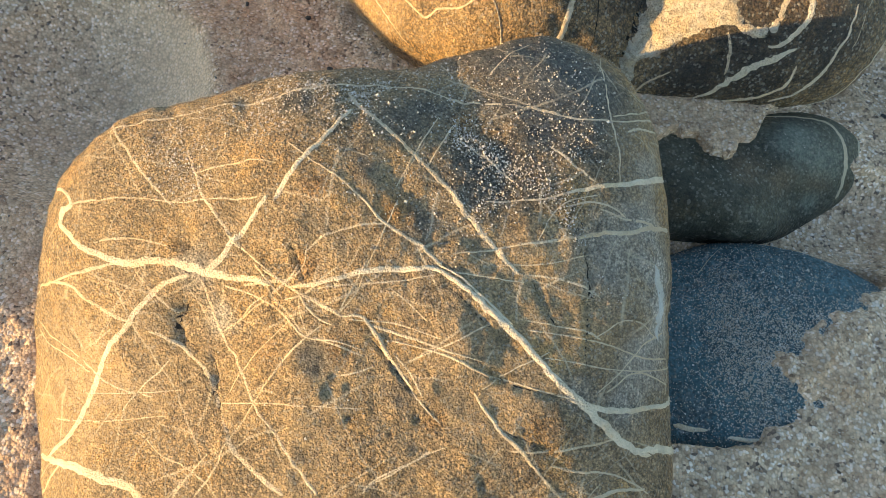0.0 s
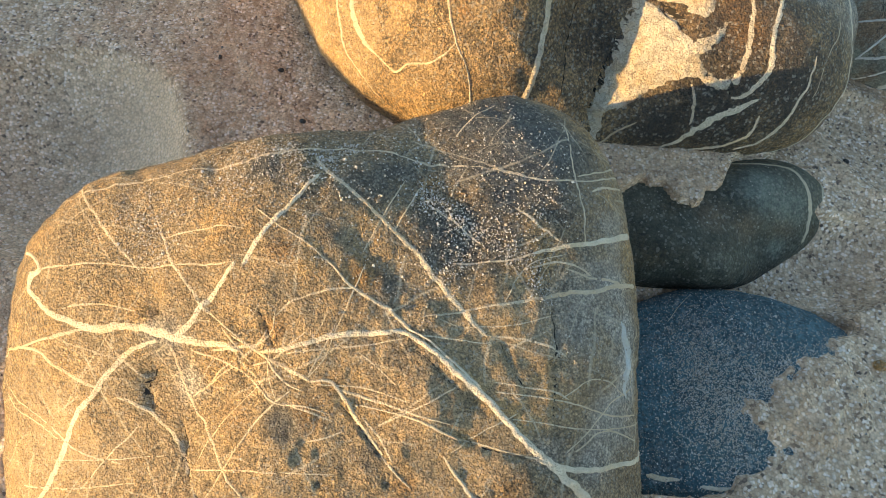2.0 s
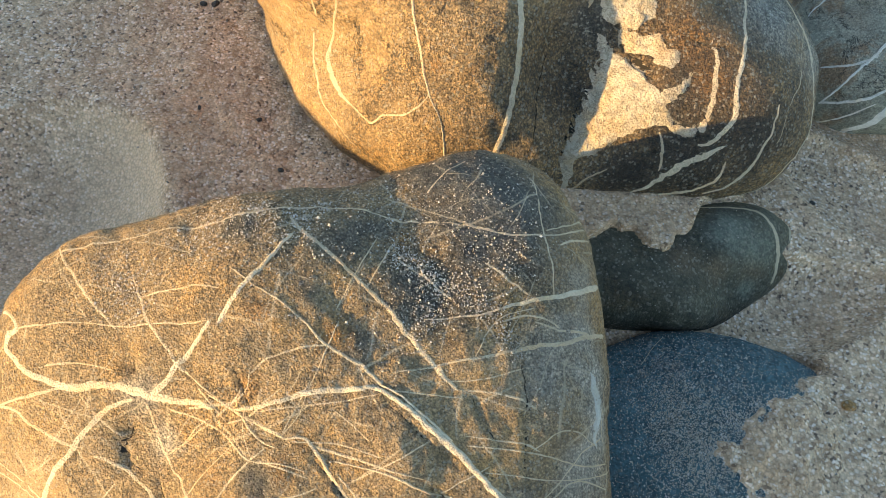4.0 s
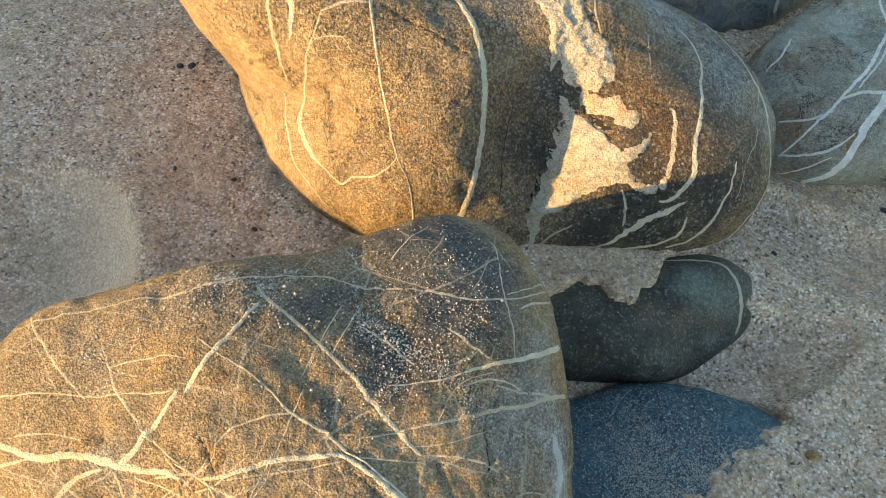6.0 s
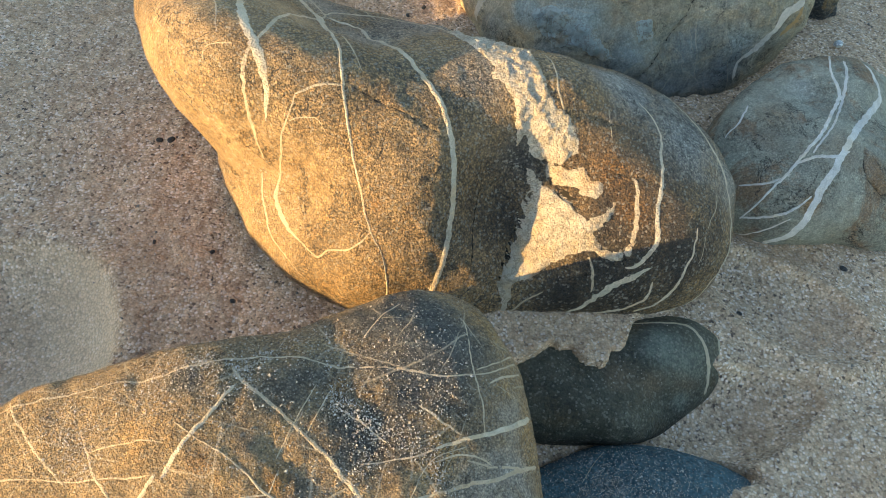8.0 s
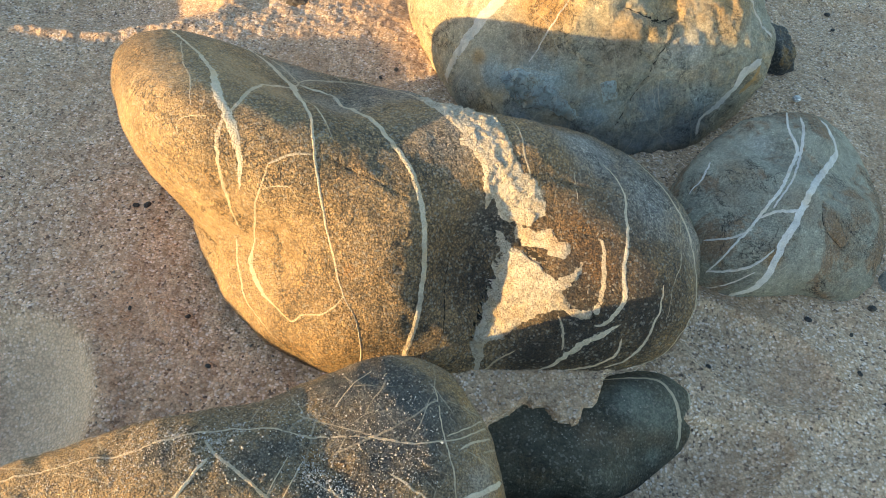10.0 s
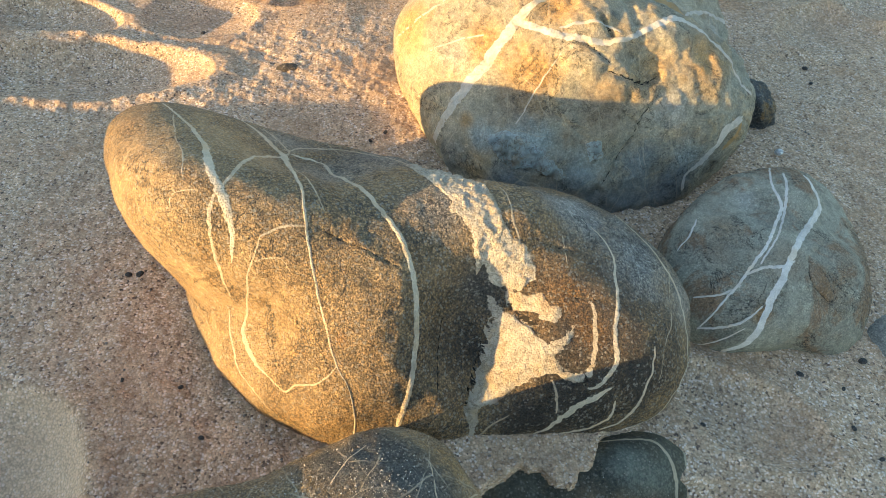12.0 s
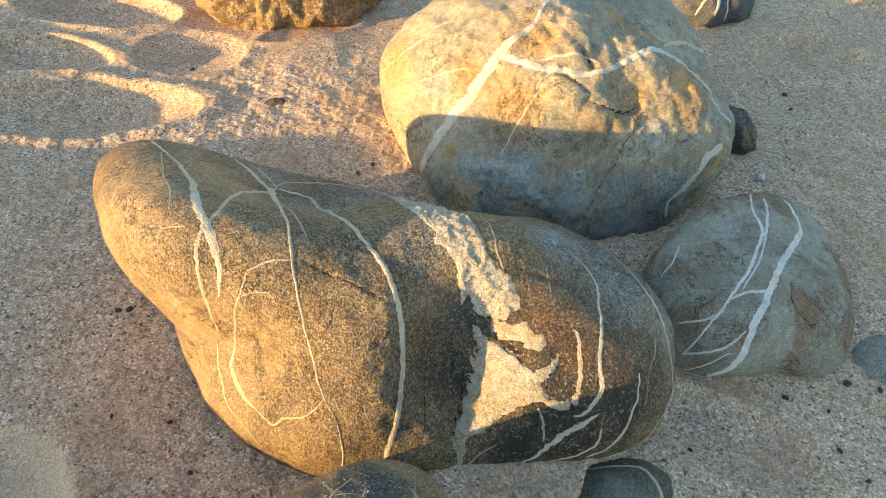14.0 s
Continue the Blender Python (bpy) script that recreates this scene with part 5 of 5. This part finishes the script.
round_grey = Stone((0.2804, 0.3559, 0.0021), (0.0873, 0.0635, 0.0419), 2.62, (26.8, 1.0, 6.2),
    [-0.021, 0.092, -0.049, -0.104, -0.079, 0.131, 0.049, 0.047, 0.05, 0.06, -0.204, -0.018, 0.001, -0.013, -0.077, -0.12, 0.031, -0.016, 0.061, -0.038, -0.006, 0.028, 0.043, 0.007, -0.104, 0.151, -0.011, 0.031, -0.158, -0.166, -0.229, -0.046, -0.051, 0.108, -0.021, 0.022, 0.024, -0.046, 0.072, -0.001, -0.014, 0.021, -0.008, -0.146], rough=0.0007, seed=41, dents=[], chips=(200, 0.0005, 0.001), grooves=[(0.9, 1.1, [(-78.5, 54.9), (-86.3, 39.9), (-74.4, 25.9)])])
round_grey.thin = 0.9
round_grey.look = dict(light=(0.44, 0.405, 0.30), dark=(0.30, 0.275, 0.205), warm=(0.30, 0.22, 0.14), grain=1200.0, speck=0.26, mottle=0.5, fissure=0.9, scarps=0.0012, patchy=(26.0, 0.85, (0.31, 0.18, 0.095)), stains=[((-0.01, -0.03, 0.04), 0.02, SOIL, 0.6), ((-0.05, -0.02, 0.03), 0.018, SOIL, 0.6), ((0.035, -0.02, 0.036), 0.02, SOIL, 0.5), ((-0.03, -0.055, 0.025), 0.014, SOIL, 0.5), ((-0.042, -0.004, 0.040), 0.018, RUST, 0.3), ((-0.032, -0.061, 0.027), 0.008, RUST, 0.7), ((-0.020, 0.020, 0.041), 0.012, WASHED_SKYLIT, 0.4), ((0.016, -0.046, 0.029), 0.02, RUST, 0.35), ((-0.052, -0.065, 0.011), 0.016, DARK, 0.5)])
round_grey.pallor = 1.45
round_grey.build("grey_stone", 7, rock_material("grey_stone", **round_grey.look), "rounded grey-green stone with two white veins, half in sand")
mark(round_grey, "v", 1, [(58.1, 31, 4.72), (48.9, 36.4, 6.35), (36.3, 40.2, 7.1), (6.3, 67.4, 6.78), (-90, 66.9, 6.89), (-108.2, 49.4, 6.7), (-113, 36.8, 6.96), (-115.5, 28.1, 6.89), (-115.6, 20.7, 6.14), (-116.4, 12.9, 6.88), (-118.6, 5.8, 6.21), (-123.6, -0.3, 5.53), (-128.2, -7.1, 2.99)])
mark(round_grey, "v", 2, [(82, 34.8, 2.02), (92.6, 58.5, 2.65), (89.8, 72.8, 3.57), (-173.3, 78.4, 3.25), (-135.4, 54.4, 3.13), (-134.7, 39.2, 2.85), (-134.3, 29.3, 2.6), (-135.1, 20.6, 2.15), (-135.7, 14, 1.72), (-137.5, 5.3, 1.3)])
mark(round_grey, "t", 3, [(73.9, 40.6, 2.51), (75.8, 63.2, 3.21), (85.9, 78.1, 2.77), (-132.7, 68.6, 1.9), (-130.4, 42.3, 1.83)])
mark(round_grey, "t", 4, [(-134.6, 33.2, 2.18), (-127.4, 41.3, 2.93), (-113.2, 46.6, 2.96), (-100.3, 52.4, 1.88)])
mark(round_grey, "h", 5, [(-146.5, 14.2, 1.44), (-137.7, 21.9, 2.16), (-132.9, 28.5, 1.81)])
mark(round_grey, "t", 6, [(-137.8, 5.7, 1.81), (-128.3, 12.4, 2.51), (-121.6, 19.1, 2.16), (-118.2, 25, 1.44)])
mark(round_grey, "h", 7, [(-135.6, -3.4, 1.48), (-127.7, 6, 1.81), (-121.4, 14.3, 1.44)])
mark(round_grey, "h", 8, [(-170, 20.2, 1.48), (-175.4, 27.5, 1.86), (171.7, 32.4, 1.52)])

flat_dark = Stone((0.1298, 0.2026, -0.0168), (0.0806, 0.0368, 0.0266), 2.26, (3.1, -0.3, 3.5),
    [-0.042, -0.029, -0.022, -0.034, 0.011, 0.044, -0.009, -0.095, -0.011, -0.002, 0.08, -0.003, 0.18, -0.018, -0.001, -0.248, -0.005, -0.033, 0.113, -0, 0.03, -0.041, -0.013, -0.15, -0, -0.093, 0.005, -0.001, -0.047, -0.004, -0.017, -0.069, -0, -0.13, -0.005, -0.004, -0.049, -0, 0.059, -0.014, -0, 0.008, -0, 0.007], rough=0.0004, seed=51, dents=[])
flat_dark.thin, flat_dark.pallor = 0.6, 0.8
flat_dark.look = dict(light=(0.115, 0.102, 0.065), dark=(0.03, 0.028, 0.02), warm=(0.13, 0.088, 0.042), grain=900.0, speck=0.2, mottle=0.5, band=((0.3, 1.35, 0.1), 26.0, 0.4), rough=0.62, specular=0.25, patchy=(34.0, 0.55, (0.14, 0.13, 0.09)), stains=[((0.004, -0.008, 0.024), 0.012, SILT, 0.7), ((0.021, -0.010, 0.020), 0.012, SILT, 0.7), ((0.040, -0.008, 0.015), 0.012, SILT, 0.7), ((0.027, 0.008, 0.028), 0.018, MOSS, 0.75), ((0.039, -0.013, 0.010), 0.01, MOSS, 0.6), ((0.042, 0.003, 0.023), 0.014, MOSS, 0.6)])
flat_dark.build("dark_stone", 6, rock_material("dark_stone", **flat_dark.look), "flat dark greenish stone partly covered by sand")
mark(flat_dark, "t", 1, [(58.6, 41.1, 2.06), (38.6, 33.1, 3.28), (27.9, 26.3, 3.94), (19, 24.8, 3.63), (7, 21.2, 3.91), (-1.9, 14.6, 3.32), (-8.6, 7.8, 3.03)])
mark(flat_dark, "t", 2, [(27.2, 16.9, 2.81), (20.6, 14.3, 4.07), (11.8, 15.2, 3.4), (5.4, 12.1, 2.47)])

slate.thin = 0.5
slate.look = dict(light=(0.082, 0.15, 0.162), dark=(0.046, 0.085, 0.095), warm=(0.125, 0.15, 0.15), salt=0.3, grain=900.0, speck=0.15, rough=0.7, specular=0.35)
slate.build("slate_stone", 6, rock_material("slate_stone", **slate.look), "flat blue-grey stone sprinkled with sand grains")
mark(slate, "v", 1, [(-132, 21.6, 3.63), (-124.2, 23.6, 4.62), (-117.6, 25.5, 2.69)])
mark(slate, "v", 2, [(-106.5, 25.9, 2.71), (-96.5, 26.6, 4.22), (-87.3, 27.1, 2.76)])
mark(slate, "h", 3, [(122.2, 26.8, 0.79), (108.6, 21.5, 0.8), (98, 16.4, 0.82)])


# ---- smaller stones ----
def small_stone(name, centre, half, turn, light, dark, warm, label, seed, rough=0.0008, level=5, square=2.3, salt=0.0, group="", dents=(), **more):
    stone = Stone(centre, half, square, turn, [], rough, seed, dents)
    stone.look = dict(light=light, dark=dark, warm=warm, salt=salt, **more)
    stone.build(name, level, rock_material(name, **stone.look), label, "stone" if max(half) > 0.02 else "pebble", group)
    return stone


rugged = small_stone("rugged_boulder", (-0.055, 0.738, 0.028), (0.088, 0.066, 0.05), (8, 4, 0), (0.42, 0.27, 0.13), (0.26, 0.16, 0.08), (0.50, 0.28, 0.09),
                     "rugged orange-brown boulder with a pitted crust", 71, 0.0036, 6, 2.8, grain=420.0, speck=0.45, relief=0.0014)
striped = small_stone("striped_stone", (0.374, 0.746, 0.006), (0.047, 0.036, 0.030), (20, 0, 10), (0.13, 0.125, 0.115), (0.08, 0.08, 0.08), (0.16, 0.13, 0.1),
                      "dark grey stone striped with pale bands", 81, 0.0016, 5)
for az, el, wide in ((-120, 35, 4.0), (-95, 38, 6.0), (-75, 30, 3.0)):
    mark(striped, "v", int(90 + az), [(az - 6, el - 28, wide * 0.6), (az, el, wide), (az + 14, el + 30, wide)])
tucked = small_stone("tucked_stone", (0.328, 0.530, 0.002), (0.017, 0.024, 0.020), (10, 0, 0), (0.11, 0.105, 0.09), (0.07, 0.07, 0.07), (0.30, 0.19, 0.07),
                     "small grey stone with a rusty face beside a boulder", 91, 0.0022, 5, patchy=(60.0, 0.7, (0.34, 0.19, 0.06)), lumps=0.004)
half_buried = small_stone("buried_stone", (0.360, 0.302, -0.0065), (0.029, 0.021, 0.0105), (12, 0, 0), (0.33, 0.30, 0.24), (0.27, 0.245, 0.20), (0.26, 0.21, 0.15),
                          "flat grey stone buried level with the sand", 101, 0.0004, 5)
small_stone("dark_pebble", (-0.050, 0.557, 0.0015), (0.010, 0.005, 0.004), (10, 0, 0), (0.13, 0.10, 0.07), (0.08, 0.065, 0.05), (0.16, 0.1, 0.05), "small dark brown pebble on sunlit sand", 111, 0.0006, 4)
small_stone("white_pebble", (0.334, 0.474, 0.002), (0.0035, 0.0028, 0.0022), (30, 0, 0), (0.78, 0.76, 0.72), (0.70, 0.68, 0.64), (0.72, 0.66, 0.58), "tiny white pebble lying on sand", 121, 0.0002, 3)
small_stone("rusty_pebble", (0.203, 0.131, 0.001), (0.0034, 0.0026, 0.002), (0, 0, 0), (0.40, 0.22, 0.08), (0.34, 0.18, 0.06), (0.42, 0.2, 0.06), "tiny rusty orange pebble on sand", 131, 0.0002, 3)

# dark chips that lie singly on the sand: x, y, half length in mm
for turn_, (x, y, long_) in enumerate([(-0.125, 0.34, 1.8), (-0.118, 0.34, 2.4), (-0.111, 0.265, 1.5), (0.277, 0.273, 2.4), (0.321, 0.283, 2.6), (0.3, 0.263, 1.6), (0.295, 0.237, 1.8), (0.209, 0.241, 1.8), (0.303, 0.218, 1.8), (0.029, 0.48, 2.2), (0.018, 0.47, 1.8), (0.403, 0.596, 2.6), (0.402, 0.576, 2), (-0.127, 0.613, 2.4), (0.003, 0.276, 1.3), (-0.064, 0.232, 1.4), (-0.08, 0.262, 1.5), (0.34, 0.278, 2.2)]):
    chip = Stone((x, y, float(sand_height(np.array([x]), np.array([y]))[0]) + long_ * 0.00025), (long_ / 1000, long_ / 1450, long_ / 1900), 2.6, (turn_ * 47, 0, 0), [], 0.0003, 140 + turn_)
    chip.look = dict(light=(0.07, 0.062, 0.055), dark=(0.045, 0.042, 0.04), warm=(0.09, 0.065, 0.045), speck=0.1)
    if turn_ == 0:
        CHIP = rock_material("dark_chip", **chip.look)
    chip.build("stone_chip", 3, CHIP, "small dark stone chip lying on sand", "pebble", "dark chips on the sand")


# ---- loose grains ----
def grains(name, places, ups, sizes, material, label, seed=3):
    """Loose sand grains, each a small uneven crystal, as one mesh."""
    dice = np.random.default_rng(seed)
    n = len(places)
    corner = np.array([(1, 0, 0), (0, 1, 0), (-1, 0, 0), (0, -1, 0), (0, 0, 1), (0, 0, -1)], float)
    shape = corner[None] * dice.uniform(0.55, 1.15, (n, 6, 1)) + dice.normal(0, 0.12, (n, 6, 3))
    q, _ = np.linalg.qr(dice.normal(size=(n, 3, 3)))
    verts = places[:, None] + np.einsum("nij,nkj->nki", q, shape) * sizes[:, None, None] + ups[:, None] * (sizes * 0.35)[:, None, None]
    face = np.array([(0, 1, 4), (1, 2, 4), (2, 3, 4), (3, 0, 4), (1, 0, 5), (2, 1, 5), (3, 2, 5), (0, 3, 5)])
    ob = new(name, tri_mesh(name, verts.reshape(-1, 3), (face[None] + 6 * np.arange(n)[:, None, None]).reshape(-1, 3), smooth=False))
    ob.data.materials.append(material)
    return tagged(ob, label, "sand", kind="stuff")


def grains_on(stone, heaps, name, label, seed, low=0.00022, high=0.00055, many=1.0):
    dice = np.random.default_rng(seed)
    ways = []
    for az, el, wide, count in heaps:
        count = int(count * many)
        at = stone.point(az, el)
        spots = at + dice.normal(0, wide, (count, 3))
        ways.append(spots / np.linalg.norm(spots, axis=1)[:, None])
    ways = np.concatenate(ways)
    sizes = dice.uniform(low, high, len(ways)) * (1 + 0.7 * (dice.random(len(ways)) > 0.92))
    return grains(name, stone.surface(ways) + np.array(stone.centre), ways, sizes, PALE_GRAIN, label, seed)


PALE_GRAIN = grain_material("pale_grain", [(0.0, (0.30, 0.22, 0.15)), (0.25, (0.52, 0.42, 0.30)), (0.6, (0.68, 0.58, 0.45)), (1.0, (0.85, 0.80, 0.72))])
BEACH_GRAIN = grain_material("beach_grain", [(0.0, (0.07, 0.06, 0.055)), (0.05, (0.24, 0.17, 0.11)), (0.15, (0.55, 0.38, 0.24)), (0.6, (0.68, 0.50, 0.34)), (0.9, (0.76, 0.62, 0.47)), (1.0, (0.90, 0.82, 0.72))])
DARK_GRAIN = grain_material("dark_grain", [(0.0, (0.03, 0.028, 0.025)), (0.6, (0.08, 0.065, 0.05)), (1.0, (0.16, 0.10, 0.06))])
grains_on(broad, [(50, 46, 0.016, 130), (62, 50, 0.014, 80), (40, 44, 0.010, 60), (106.1, 58.8, 0.008, 110), (120.9, 52.7, 0.008, 90), (131.6, 48.6, 0.007, 50), (150, 40.6, 0.005, 60), (157.4, 43, 0.005, 80), (81.8, 57.1, 0.009, 60), (74.2, 48, 0.008, 40), (56.1, 55.4, 0.007, 50), (36.4, 57.4, 0.006, 70), (30.2, 60.6, 0.004, 25), (47.9, 48.8, 0.012, 50), (37.1, 45.1, 0.007, 40), (53.7, 43.7, 0.016, 50), (31.5, 67.7, 0.009, 50), (72.8, 72.5, 0.012, 50), (107, 74.2, 0.01, 30), (1.6, 39.1, 0.004, 30), (-108.7, 60.5, 0.02, 40), (58.9, 56.8, 0.0022, 40), (52.2, 56.6, 0.0022, 40), (46.1, 55.9, 0.0022, 40), (40.2, 54.4, 0.0022, 40), (35, 52.6, 0.0022, 40), (30.2, 50.8, 0.0022, 40), (26.2, 49, 0.0022, 35), (21.5, 47.4, 0.0022, 35), (17.4, 46.6, 0.0022, 30), (14, 45.4, 0.0022, 25), (112, 53.1, 0.0022, 60), (98, 56.1, 0.0022, 60), (91, 53, 0.0022, 40), (156.3, 41.3, 0.005, 90), (149.2, 47, 0.004, 60), (159.2, 44.6, 0.004, 60), (130.6, 53.2, 0.007, 90), (123.5, 53.4, 0.008, 80), (103.1, 58.4, 0.006, 90), (78, 48.1, 0.008, 60), (60.2, 56.4, 0.003, 60), (47, 46.6, 0.009, 50), (36.8, 44.3, 0.004, 50), (37.4, 56.4, 0.005, 60), (35.9, 61.3, 0.005, 50)], "stone_grains", "pale sand grains scattered on the tan stone", 7, 0.00015, 0.0004, 2.2)
grains_on(slate, [(116.7, 43.9, 0.009, 260), (167.1, 67, 0.008, 260), (68.7, 63.7, 0.012, 240), (-111.9, 63.8, 0.012, 260), (-129.5, 44.1, 0.012, 200), (38, 50.5, 0.01, 200), (159, 42.6, 0.01, 120), (-81.5, 41.6, 0.01, 200), (39.7, 31.8, 0.008, 60), (97.4, 32.3, 0.014, 200), (15.7, 50.1, 0.008, 150), (-109.1, 38.7, 0.012, 200), (-46.8, 61.4, 0.01, 250)], "slate_grains", "pale sand grains sprinkled on the slate stone", 8, 0.00018, 0.00042, 4.0)
grains_on(flat_dark, [(-111.9, 61.2, 0.012, 40), (-169.6, 43.9, 0.005, 30), (10.9, 48.6, 0.012, 40)], "dark_stone_grains", "pale sand grains on the flat dark stone", 9, 0.0002, 0.0004)


# where the drift thins out over the slate stone
dice = np.random.default_rng(17)
x, y = dice.uniform(0.085, 0.215, 26000), dice.uniform(0.062, 0.165, 26000)
z = stone_top(slate, x, y)
keep = np.isfinite(z) & (dice.random(len(x)) < (0.04 + smooth(-0.024, 0.008, x - drift_edge(x, y)) ** 2)) & (z > sand_height(x, y) - 0.0006)
grains("drift_grains", np.c_[x, y, z][keep], np.tile((0, 0, 1.0), (keep.sum(), 1)), dice.uniform(0.0002, 0.00045, keep.sum()), PALE_GRAIN, "tan sand grains thinning out over the slate stone", 18)


def beach_spots(count, seed):
    """Even random spots on the stretch of beach near the stones, clear of the large ones."""
    dice = np.random.default_rng(seed)
    x, y = dice.uniform(-0.30, 0.50, count), dice.uniform(0.0, 0.72, count)
    free = np.ones(count, bool)
    for stone in (broad, banded, pale, round_grey):
        flat = np.c_[x - stone.centre.x, y - stone.centre.y, np.full(count, -stone.centre.z)]
        r = np.linalg.norm(flat, axis=1)
        free &= r > np.linalg.norm(stone.surface(flat / r[:, None]), axis=1) * 0.97
    x, y = x[free], y[free]
    return np.c_[x, y, sand_height(x, y)], dice


spots, dice = beach_spots(75000, 21)
grains("beach_grains", spots, np.tile((0, 0, 1.0), (len(spots), 1)), dice.uniform(0.00018, 0.00042, len(spots)), BEACH_GRAIN, "loose coarse grains of tan, pink and white sand", 22)
spots, dice = beach_spots(2600, 31)
grains("dark_grit", spots, np.tile((0, 0, 1.0), (len(spots), 1)), dice.uniform(0.0003, 0.0007, len(spots)) * (1 + 0.9 * (dice.random(len(spots)) > 0.85)), DARK_GRAIN, "dark grit scattered over the sand", 32)
